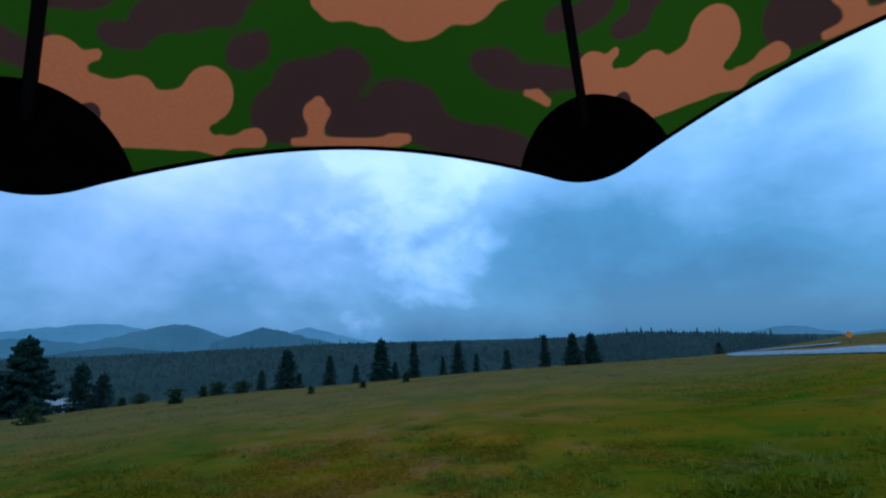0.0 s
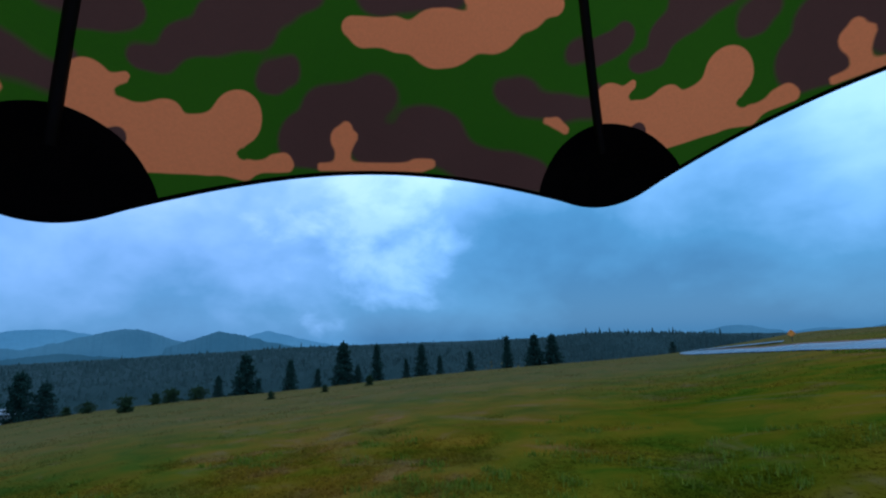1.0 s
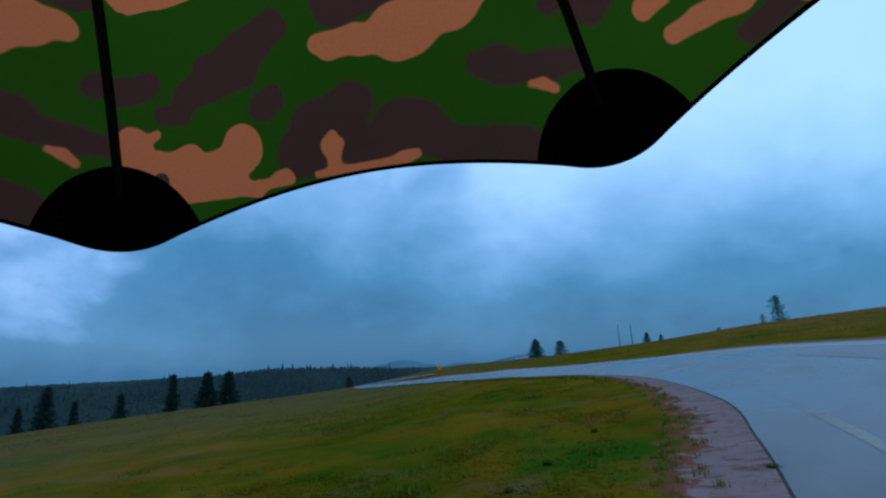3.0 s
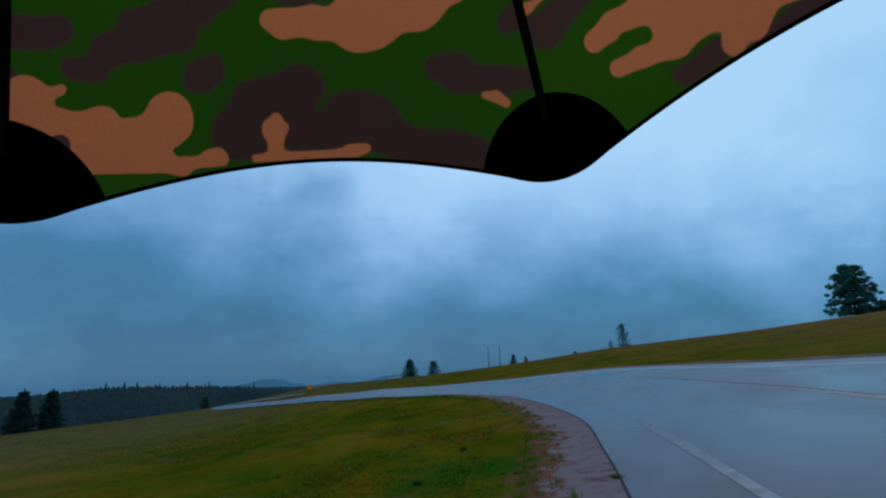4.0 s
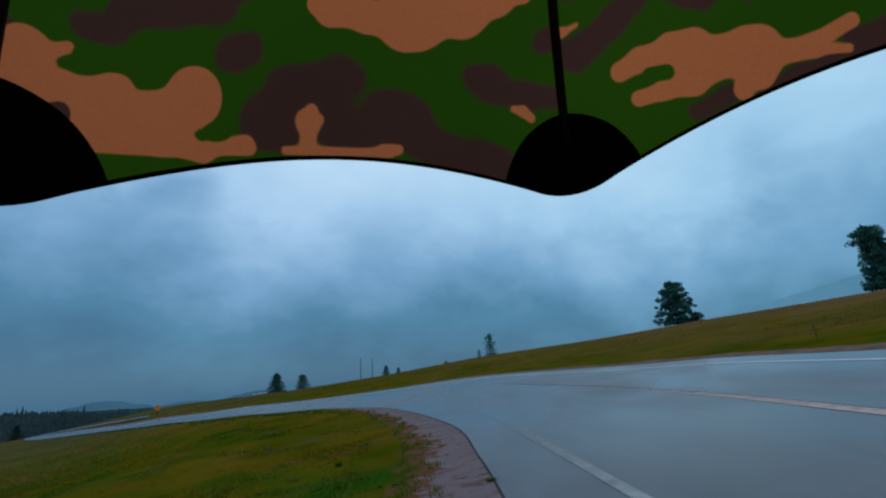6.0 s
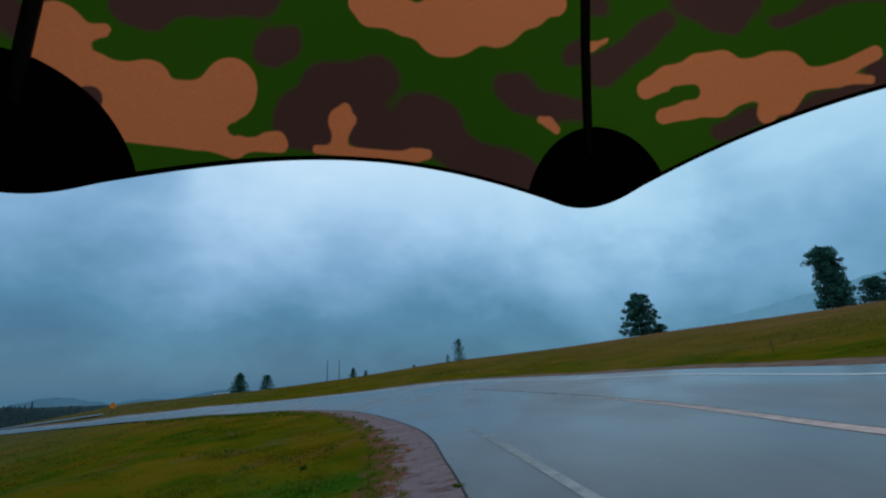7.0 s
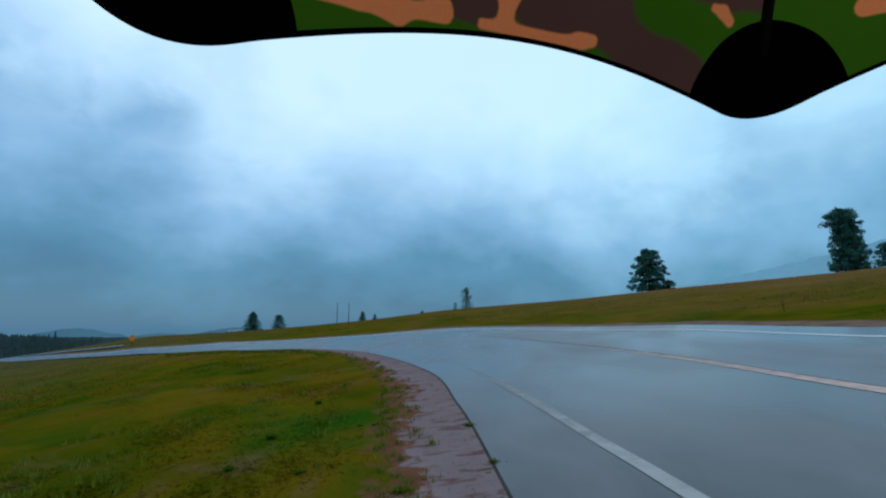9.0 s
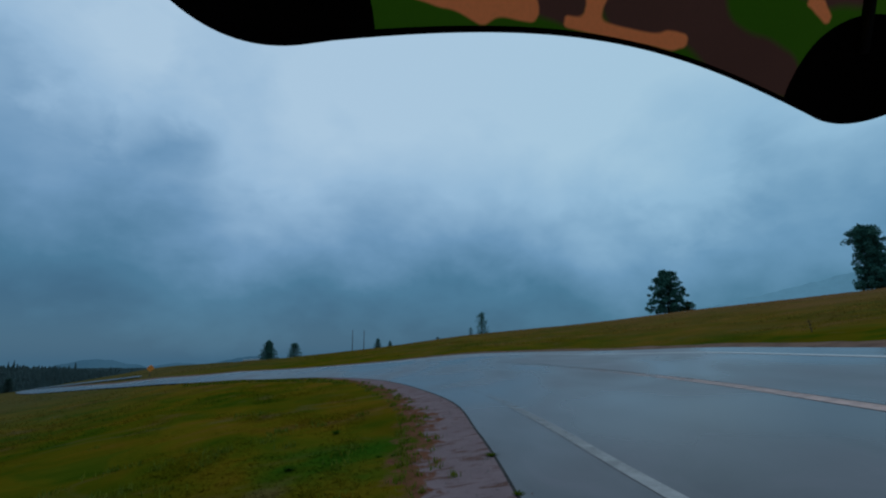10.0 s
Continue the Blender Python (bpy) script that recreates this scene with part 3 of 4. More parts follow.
# blots of the print: from, to, radius, in thousandths of the print's own unit
PRINT_ONE = dict(
    peach=[(-80, 188, 30, 188, 55), (95, 160, 96, 165, 54), (150, 148, 171, 147, 12), (100, 200, 150, 222, 40), (170, 240, 215, 240, 44),
           (248, 225, 250, 240, 37), (215, 272, 330, 275, 51), (393, 230, 391, 238, 48), (375, 255, 345, 272, 47),
           (75, 303, 200, 308, 14), (200, 305, 330, 314, 27), (330, 316, 400, 332, 20), (400, 331, 480, 326, 12), (458, 318, 476, 314, 12),
           (130, 348, 146, 353, 4)],
    peach_small=[(598, 260, 596, 266, 9), (585, 280, 593, 283, 18), (590, 296, 588, 316, 13), (545, 330, 720, 330, 8), (712, 326, 736, 326, 8), (604, 276, 612, 278, 5),
                 (928, 260, 944, 265, 5), (945, 266, 958, 278, 7)],
    peach_big=[(622, 80, 640, 86, 18), (645, 94, 690, 97, 28), (700, 106, 755, 110, 28), (765, 112, 782, 112, 50), (800, 106, 850, 106, 35),
               (822, -40, 836, 42, 21), (868, 74, 900, 66, 45), (848, 100, 862, 97, 40), (930, 62, 958, 61, 23)],
    over=[(-30, 254, 60, 268, 19), (60, 269, 147, 264, 23)],
    moss=[(120, 343, 200, 353, 18), (232, 347, 256, 349, 12), (396, 303, 402, 306, 8), (420, 296, 432, 290, 14)],
    brown=[(-40, 12, 190, 18, 38), (-40, 112, 60, 108, 17), (205, 105, 262, 108, 27), (290, 80, 440, 74, 41), (360, 40, 540, 12, 37), (430, 60, 490, 30, 38),
           (466, 155, 500, 150, 24), (450, 170, 470, 172, 17), (560, 222, 640, 206, 40), (640, 205, 666, 206, 27), (520, 270, 552, 260, 36), (500, 292, 545, 302, 34),
           (600, 250, 630, 240, 30), (640, 292, 760, 290, 38), (720, 256, 760, 268, 30), (770, 305, 800, 325, 34), (830, 335, 900, 345, 30)],
    brown_small=[(870, 204, 895, 200, 25), (900, 226, 960, 246, 23), (960, 247, 1010, 252, 18), (986, 150, 1015, 150, 20), (680, 18, 782, 20, 49), (850, -4, 960, 4, 28)])
PRINT_TWO = dict(
    peach=[(1142, 173, 1180, 156, 17), (1180, 156, 1232, 146, 20), (1240, 145, 1272, 142, 31), (1266, 190, 1300, 172, 34), (1172, 222, 1215, 214, 14), (1215, 212, 1270, 209, 15),
           (1312, 168, 1380, 162, 37), (1368, 160, 1380, 160, 41), (1360, 200, 1350, 226, 17), (1390, 186, 1380, 202, 24), (1420, 168, 1470, 162, 19), (1470, 158, 1537, 128, 13),
           (1480, 171, 1530, 174, 8)],
    peach_small=[(1030, 112, 1050, 98, 6), (1048, 99, 1076, 84, 4)],
    over=[],
    moss=[(1192, 184, 1224, 182, 13)],
    brown=[(1060, 140, 1140, 86, 28), (1140, 86, 1174, 66, 23), (1230, 15, 1310, 20, 40), (1268, 50, 1300, 62, 28), (1370, 66, 1440, 42, 14), (1460, 20, 1600, 8, 27),
           (1262, 258, 1330, 234, 17), (1390, 228, 1450, 207, 17), (1450, 203, 1600, 168, 16), (1534, 152, 1600, 140, 13), (1040, 20, 1062, 28, 19)])


def blots(p, q, rows, soft=0.012):
    """Distance to the softly joined blots."""
    total = np.zeros(p.shape)
    for x0, y0, x1, y1, r in rows:
        x0, y0, x1, y1, r = x0 / 1000, y0 / 1000, x1 / 1000, y1 / 1000, r / 1000
        dx, dy = x1 - x0, y1 - y0
        t = np.clip(((p - x0) * dx + (q - y0) * dy) / (dx * dx + dy * dy + 1e-9), 0, 1)
        total += np.exp(-(np.hypot(p - x0 - t * dx, q - y0 - t * dy) - r) / soft)
    return -soft * np.log(total + 1e-30)


def bay(s):
    """1 midway between two ribs, 0 at a rib, rounded there."""
    t = min(abs(2 * s), 1.0)
    v = 1 - t * t if t < 0.85 else 0.2775 - 1.7 * ((t - 0.85) - (t - 0.85) ** 2 / 0.3)
    return (v - 0.15) / 0.85


def rim(s):
    return 1 - 0.0193 * bay(s)


def cloth_point(s, w, drop=0.0):
    """On the panel about +y: s across from -0.5 to 0.5, w from the crown to the rim."""
    r = UMB_RADIUS * w * (1 - 0.0921 * bay(s))
    th = s * UMB_STEP
    return (-math.sin(th) * r, math.cos(th) * r, UMB_RISE * (1 - w**3.389) + 0.0183 * bay(s) * w**3 - drop)


def panel_mesh(name, lay, prints):
    cols, rows = 241, 171
    verts, sw = [], []
    for i in range(rows):
        for j in range(cols):
            s = j / (cols - 1) - 0.5
            w = rim(s) * (0.03 + 0.97 * (i / (rows - 1)) ** 0.7)
            verts.append(cloth_point(s, w))
            sw.append((s, w))
    me = mesh_of(name, verts, grid_faces(rows, cols), CLOTH, True)
    s, w = np.array(sw).T
    v = np.maximum(w, 0.75) - 0.9
    terms = np.stack([np.ones_like(s), s, v, s * s, s * v, v * v, s**3, s * s * v, s * v * v, v**3])
    p, q = np.array(lay) @ terms
    wob = np.array([[noise.noise(Vector((a * 14, b * 14, 0))), noise.noise(Vector((a * 14, b * 14, 5)))] for a, b in zip(p, q)])
    # towards the crown the print goes on in blots of its own
    inner = np.clip((w - 0.78) / 0.03, 0, 1)
    brown_in = np.array([noise.noise(Vector((a * b * 6, b * 6, 9))) for a, b in sw]) * 0.2 + 0.02 + inner
    peach_in = np.array([noise.noise(Vector((a * b * 5, b * 5, 21))) for a, b in sw]) * 0.2 + 0.06 + inner
    clear = np.full(p.shape, 1.0)
    pp, qq = p + wob[:, 0] * 0.005, q + wob[:, 1] * 0.005
    moss = blots(pp, qq, prints["moss"], 0.006)
    peach = peach_in
    for key in ("peach", "peach_small", "peach_big"):
        if key in prints:
            peach = np.minimum(peach, blots(pp, qq, prints[key], 0.005))
    brown = brown_in
    for key in ("brown", "brown_small"):
        if key in prints:
            brown = np.minimum(brown, blots(p + wob[:, 0] * 0.012, q + wob[:, 1] * 0.012, prints[key], 0.008))
    fields = dict(peach=np.maximum(peach, -moss), brown=np.maximum(brown, -moss), over=blots(pp, qq, prints["over"], 0.004) if prints["over"] else clear)
    for key, values in fields.items():
        me.attributes.new(key, "FLOAT", "POINT").data.foreach_set("value", np.clip(values, -1, 1).astype(np.float32))
    return me


def pocket_mesh():
    """The domed cloth pocket over a rib's tip, lapping on to two panels."""
    half, deep, n, k = 0.142, 0.076, 13, 41
    verts = []
    for i in range(n):
        for j in range(k):
            s = half * (2 * j / (k - 1) - 1)
            side = 0.5 - abs(s)
            w = rim(side) + 0.0005 - deep * i / (n - 1) * (1 - abs(s / half) ** 1.9) ** 0.85
            q = Matrix.Rotation(-UMB_STEP / 2, 3, "Z") @ Vector(cloth_point(side, w, 0.0012 + 0.0023 * (1 - (s / half) ** 2)))
            verts.append((-q.x if s >= 0 else q.x, q.y, q.z))
    return mesh_of("rib_pocket", verts, grid_faces(n, k), BLACK_CLOTH, True)


def build_umbrella():
    top = tagged(new("umbrella"), "open camouflage-print umbrella with black rib pockets", "umbrella")
    top.matrix_world = UMB_POSE
    one, two = panel_mesh("canopy_panel", LAY_ONE, PRINT_ONE), panel_mesh("canopy_panel", LAY_TWO, PRINT_TWO)
    hem_v, hem_f = tube([cloth_point(k / 40 - 0.5, rim(k / 40 - 0.5), 0.001) for k in range(41)], [0.0017] * 41, 6)
    hem = mesh_of("hem", hem_v, hem_f, BLACK_CLOTH, True)
    rib_v, rib_f = tube([cloth_point(-0.5, w, 0.006) for w in np.linspace(0.04, 0.95, 24)], [0.0042] * 24, 8)
    rib = mesh_of("rib", rib_v, rib_f, BLACK_STEEL, True)
    pocket = pocket_mesh()
    for i in range(PANELS):
        spin = Matrix.Rotation(UMB_PHASE + UMB_STEP * i, 4, "Z")
        ob = part("canopy_panel", two if i == PANELS - 1 else one, top)
        ob.matrix_basis = spin
        part("hem", hem, ob, "black bound hem")
        part("rib", rib, top, "black steel rib").matrix_basis = spin
        part("rib_pocket", pocket, top, "black cloth rib pocket").matrix_basis = Matrix.Rotation(UMB_PHASE + UMB_STEP * (i - 0.5), 4, "Z")
    low = UMB_POSE.inverted() @ Vector((0.5, -0.6, ground_at(0.5, -0.6) - 0.05))
    hub = Vector((0, 0, UMB_RISE - 0.01))
    v, f = tube([hub, hub.lerp(low, 0.3), hub.lerp(low, 0.6), low], [0.007, 0.007, 0.007, 0.006], 12)
    part("shaft", mesh_of("shaft", v, f, BLACK_STEEL, True), top, "black steel shaft")
    v, f = tube([(0, 0, UMB_RISE - 0.012), (0, 0, UMB_RISE + 0.02), (0, 0, UMB_RISE + 0.06)], [0.022, 0.012, 0.005], 12)
    part("ferrule", mesh_of("ferrule", v, f, BLACK_STEEL, True), top)


build_umbrella()


# ---- trees ----


def leaf_cloud(rng, centres, radii, count, size):
    """Small leaf triangles scattered through soft clumps."""
    c = np.repeat(np.array(centres), count, 0)
    rad = np.repeat(np.array(radii), count, 0)
    n = len(c)
    d = rng.normal(size=(n, 3))
    d /= np.linalg.norm(d, axis=1)[:, None]
    p = c + d * rad * (rng.random((n, 1)) ** 0.45)
    a = rng.normal(size=(n, 3))
    a /= np.linalg.norm(a, axis=1)[:, None]
    b = np.cross(a, rng.normal(size=(n, 3)))
    b /= np.linalg.norm(b, axis=1)[:, None] + 1e-9
    s = size * (0.6 + 0.8 * rng.random((n, 1)))
    v = np.stack([p - a * s, p + a * s, p + b * s * 1.3], 1).reshape(-1, 3)
    return v.tolist(), [(3 * i, 3 * i + 1, 3 * i + 2) for i in range(n)]


BROAD, TALL = (0.96, 1.0, 0.90, 0.80, 0.70, 0.40, 0.08), (1.0, 1.0, 0.88, 0.72, 0.68, 0.62, 0.30)


def spread_tree(kind, h, width, seed, dense, lean=0.0):
    """Trunk, limbs and clumps of a conifer: kind 'spruce' (a cone of drooping tiers), 'pine' (open clumps) or 'bush'."""
    rng = np.random.default_rng(seed)
    trunk = [(lean * k * k * h + 0.01 * h * math.sin(seed + 5 * k), 0.01 * h * math.sin(2 * seed + 4 * k), h * k - 0.25 * (k == 0)) for k in np.linspace(0, 0.97, 7)]
    pieces = [tube(trunk, [h * 0.022 * (1.08 - k) + 0.012 for k in np.linspace(0, 1, 7)], 7)]
    centres, radii = [], []

    def axis(k):
        return Vector((lean * k * k * h, 0, h * k))

    big = dense >= 34
    tiers = {"spruce": 17, "pine": 15 if big else 12, "bush": 7}[kind]
    for i in range(tiers):
        k = {"spruce": 0.03, "pine": 0.02, "bush": -0.05}[kind] + 0.92 * (i + 0.35 * rng.random()) / tiers
        k = min(k, 0.97)
        if kind == "spruce":
            reach = width / 2 * (1.06 - k) ** 0.8 * (0.72 + 0.5 * rng.random())
        elif kind == "pine":
            shape = np.interp(k, [0, 0.12, 0.3, 0.45, 0.62, 0.85, 1], TALL if lean else BROAD)
            reach = width / 2 * shape * ((0.84 + 0.30 * rng.random()) if big else (0.72 + 0.45 * rng.random()))
        else:
            reach = width / 2 * math.sqrt(max(0.1, 1 - k * k)) * (0.45 + 0.8 * rng.random())
        limbs = {"spruce": 8, "pine": 6 if big else 4, "bush": 5}[kind]
        for j in range(limbs):
            w = 2 * math.pi * (j + 0.7 * rng.random()) / limbs + i * 1.3
            out = reach * (0.65 + 0.5 * rng.random())
            rise = {"spruce": -0.22, "pine": 0.22 - 0.30 * (1 - k), "bush": 0.06}[kind] * out
            a = axis(k)
            e = a + Vector((math.cos(w) * out, math.sin(w) * out, rise))
            if e.z < 0.05:
                e.z = 0.05
            pieces.append(tube([a, a.lerp(e, 0.55) + Vector((0, 0, 0.04 * out)), e], [h * 0.006 + 0.006, h * 0.004 + 0.004, 0.004], 4))
            for g in (np.linspace(0.25, 1.0, 4) if kind != "pine" else (0.35, 0.72, 1.0)):
                q = a.lerp(e, g)
                size = h * {"spruce": 0.042, "pine": 0.050 if big else 0.062, "bush": 0.095}[kind] * (0.55 + 0.7 * rng.random())
                q += Vector(rng.normal(0, size * 0.35, 3))
                q.z = max(q.z, 0.035 * h * (kind == "pine"))
                centres.append(tuple(q + Vector((0, 0, size * (0.0 if kind == "bush" else 0.25)))))
                radii.append((size * 1.3, size * 1.3, size * {"spruce": 0.75, "pine": 0.95, "bush": 1.0}[kind]))
    centres.append(tuple(axis(0.97)))
    radii.append((h * 0.02, h * 0.02, h * 0.045))
    tv, tf = join(*pieces)
    lv, lf = leaf_cloud(rng, centres, radii, dense, h * {"spruce": 0.016, "pine": 0.015, "bush": 0.030}[kind])
    return (tv, tf), (lv, lf)


def tree(kind, az, r, top, width, seed, label, dense=14, group="", lean=0.0, base=None):
    x, y = polar(az, r)
    z = ground_at(x, y) if base is None else base
    h = r * math.tan(radians(top)) + EYE - z
    w = width * r * (1.25 if kind == "spruce" else 1.0)
    ob = tagged(new("bush" if kind == "bush" else "tree"), label, "bush" if kind == "bush" else "tree", group)
    ob.location = (x, y, z)
    ob.rotation_euler = (0, 0, radians(az))
    (tv, tf), (lv, lf) = spread_tree(kind, h, w, seed, dense, lean)
    part("trunk", mesh_of("trunk", tv, tf, BARK, True), ob)
    part("crown", mesh_of("crown", lv, lf, BUSHLEAF if kind == "bush" else SPRUCE_NEEDLES if group == "trees along the meadow" else NEEDLES), ob)
    return ob


def crest(az):
    return float(curve_through(np.array([float(az)]), CREST_AZ, CREST_R)[0])


def where_seen(az, el):
    """How far off the slope is met at the bearing az and the angle el."""
    r = np.linspace(8, crest(az) * 1.03, 600)
    x, y = -np.sin(np.radians(az)) * r, np.cos(np.radians(az)) * r
    a = np.degrees(np.arctan2(land(x, y) - EYE, r))
    return float(r[int(np.argmax(a >= el))]) if (a >= el).any() else float(r[-1])


SPRUCE = "tall dark spruce at the meadow's edge"
# on the rising meadow across the road: kind, bearing, top, breadth (as a share of distance), density
for k, (kind, az, top, width, dense, lean, label) in enumerate((
        ("pine", -25.9, 8.7, 0.074, 90, 0.0, "broad dark pine with a low side limb on the crest"),
        ("bush", -27.75, 5.3, 0.030, 30, 0.0, "dark juniper bush beside a pine"),
        ("pine", -43.2, 11.0, 0.051, 75, -0.10, "tall ragged pine with drooping limbs on the crest"),
        ("pine", -46.0, 7.55, 0.052, 130, 0.0, "squat dark pine beside a taller one"),
        ("pine", -47.9, 8.0, 0.062, 130, 0.0, "squat dark pine beside a taller one"),
        ("pine", -5.5, 4.95, 0.030, 20, 0.0, "slender open pine on the grassy crest"),
        ("pine", -4.2, 3.2, 0.014, 14, 0.0, "young pine beside a slender one"),
        ("bush", -0.3, 2.2, 0.010, 14, 0.0, "small dark bush on the crest"),
        ("spruce", 6.6, 2.15, 0.017, 14, 0.0, "small dark spruce on the crest"),
        ("spruce", 5.2, 1.85, 0.010, 12, 0.0, "small dark spruce on the crest"),
        ("pine", 15.8, 1.70, 0.028, 44, 0.0, "rounded young pine beside the road"),
        ("spruce", 18.5, 2.05, 0.034, 32, 0.0, "bushy dark spruce beside the road"))):
    tree(kind, az, crest(az) * 1.01, top, width, 11 + k, label, dense, "trees on the crest", lean)
# along the lower edge of the meadow
for k, (kind, az, top, width, dense) in enumerate((
        ("spruce", 109.3, 0.6, 0.086, 100), ("pine", 105.2, -1.9, 0.040, 44), ("spruce", 103.5, -2.85, 0.036, 18), ("spruce", 89.3, -3.3, 0.025, 14),
        ("spruce", 86.7, -1.15, 0.044, 34), ("spruce", 85.4, -3.9, 0.022, 12), ("spruce", 82.1, -2.0, 0.026, 16), ("spruce", 79.2, -3.05, 0.018, 12),
        ("spruce", 76.4, -0.2, 0.040, 34), ("spruce", 74.8, -2.9, 0.020, 12), ("spruce", 72.6, -0.6, 0.022, 14), ("spruce", 69.3, -2.35, 0.016, 12),
        ("spruce", 67.5, -0.7, 0.028, 16), ("spruce", 65.4, -2.1, 0.016, 12), ("spruce", 61.9, -1.7, 0.020, 14), ("spruce", 57.6, -0.1, 0.020, 16),
        ("spruce", 54.5, 0.0, 0.036, 30), ("spruce", 52.5, -0.05, 0.038, 30), ("spruce", 40.0, -1.2, 0.018, 12))):
    tree(kind, az, crest(az) * 1.02, top, width, 41 + k, SPRUCE if kind == "spruce" else "sparse dark pine at the meadow's edge", dense, "trees along the meadow")
for k, (az, foot, top, width) in enumerate(((97.4, -6.32, -4.57, 0.034), (108.6, -7.0, -5.2, 0.036), (100.4, -6.05, -4.9, 0.030), (101.9, -6.1, -5.2, 0.018), (93.6, -5.75, -4.25, 0.036),
                                            (91.2, -5.68, -4.2, 0.038), (84.1, -6.14, -5.15, 0.014), (78.4, -5.72, -4.86, 0.013), (73.5, -5.25, -4.0, 0.014), (94.9, -5.8, -4.6, 0.02))):
    tree("bush", az, where_seen(az, foot), top, width, 81 + k, "low dark juniper bush in the grass", 40, "bushes in the meadow")


def build_sapling():
    """A bare young tree, leaning."""
    r = where_seen(-37.3, 1.52)
    x, y = polar(-37.3, r)
    ob = tagged(new("sapling"), "thin bare brown sapling leaning on the hillside", "sapling")
    ob.location, ob.rotation_euler = (x, y, ground_at(x, y)), (0, 0, radians(-37.3))
    h = r * math.tan(radians(1.25))
    stem = [(-0.12 * h * k, 0, h * k - 0.06 * (k == 0)) for k in np.linspace(0, 1, 5)]
    twigs = [tube([stem[1 + q % 3], Vector(stem[1 + q % 3]) + Vector((0.16 * h * (-1) ** q, 0.05 * h, 0.16 * h))], [0.010, 0.004], 5) for q in range(6)]
    v, f = tube(stem, [0.018, 0.015, 0.012, 0.009, 0.005], 7)
    part("trunk", mesh_of("trunk", v, f, TWIG, True), ob)
    v, f = join(*twigs)
    part("twigs", mesh_of("twigs", v, f, TWIG, True), ob)


build_sapling()


def build_forest():
    """The wooded ridge beyond the meadow."""
    rng = np.random.default_rng(5)
    pieces_v, pieces_f = [], []
    count = 14000
    az = rng.uniform(16, 128, count)
    deep = np.clip((az - 62) / 20, 0, 1)
    r = 320 + (290 + 1500 * deep) * rng.random(count) ** (0.8 + 0.7 * deep)
    x, y = -np.sin(np.radians(az)) * r, np.cos(np.radians(az)) * r
    z = land(x, y) + np.clip(r - 500, 0, None) * 0.012
    for i in range(len(az)):
        h, w = rng.uniform(2.6, 6.2) * (1 + 0.75 * noise.noise(Vector((x[i] * 0.012, y[i] * 0.012, 1)))), rng.uniform(1.6, 3.6)
        if rng.random() < 0.05:
            h *= 1.8
        big = 1 + max(0, r[i] - 700) / 900
        h, w = h * big, w * big
        for tier in range(4):
            z0, z1 = h * (0.08 + 0.22 * tier), h * (0.42 + 0.20 * tier)
            rad, spin = w * (1 - 0.22 * tier) * rng.uniform(0.8, 1.15), rng.uniform(0, 6)
            n = len(pieces_v)
            for k in range(5):
                a = spin + k * 2 * math.pi / 5
                q = rad * (0.75 + 0.4 * rng.random())
                pieces_v.append((x[i] + math.cos(a) * q, y[i] + math.sin(a) * q, z[i] + z0 - 0.12 * h * rng.random()))
            pieces_v.append((x[i], y[i], z[i] + min(z1, h)))
            pieces_f += [(n + k, n + (k + 1) % 5, n + 5) for k in range(5)]
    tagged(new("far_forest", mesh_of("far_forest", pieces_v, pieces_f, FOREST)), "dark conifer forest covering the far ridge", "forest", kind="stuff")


build_forest()


def build_forest_floor():
    rng = np.random.default_rng(44)
    az, r = np.linspace(12, 130, 620), np.geomspace(290, 2800, 90)
    a, rr = np.meshgrid(np.radians(az), r, indexing="ij")
    a, rr = a + rng.normal(0, 0.0008, a.shape), rr * (1 + rng.normal(0, 0.006, a.shape))
    x, y = -np.sin(a) * rr, np.cos(a) * rr
    stand = np.array([noise.noise(Vector((p * 0.010, q * 0.010, 2))) for p, q in zip(x.ravel(), y.ravel())]).reshape(x.shape)
    tops = 1.6 * rng.random(x.shape) ** 1.6 * (1 + rr / 1500) + 2.5 * stand
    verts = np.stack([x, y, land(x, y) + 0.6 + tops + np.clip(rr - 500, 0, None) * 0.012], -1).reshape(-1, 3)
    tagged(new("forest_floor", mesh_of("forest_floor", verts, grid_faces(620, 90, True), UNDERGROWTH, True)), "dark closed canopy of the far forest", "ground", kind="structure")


build_forest_floor()


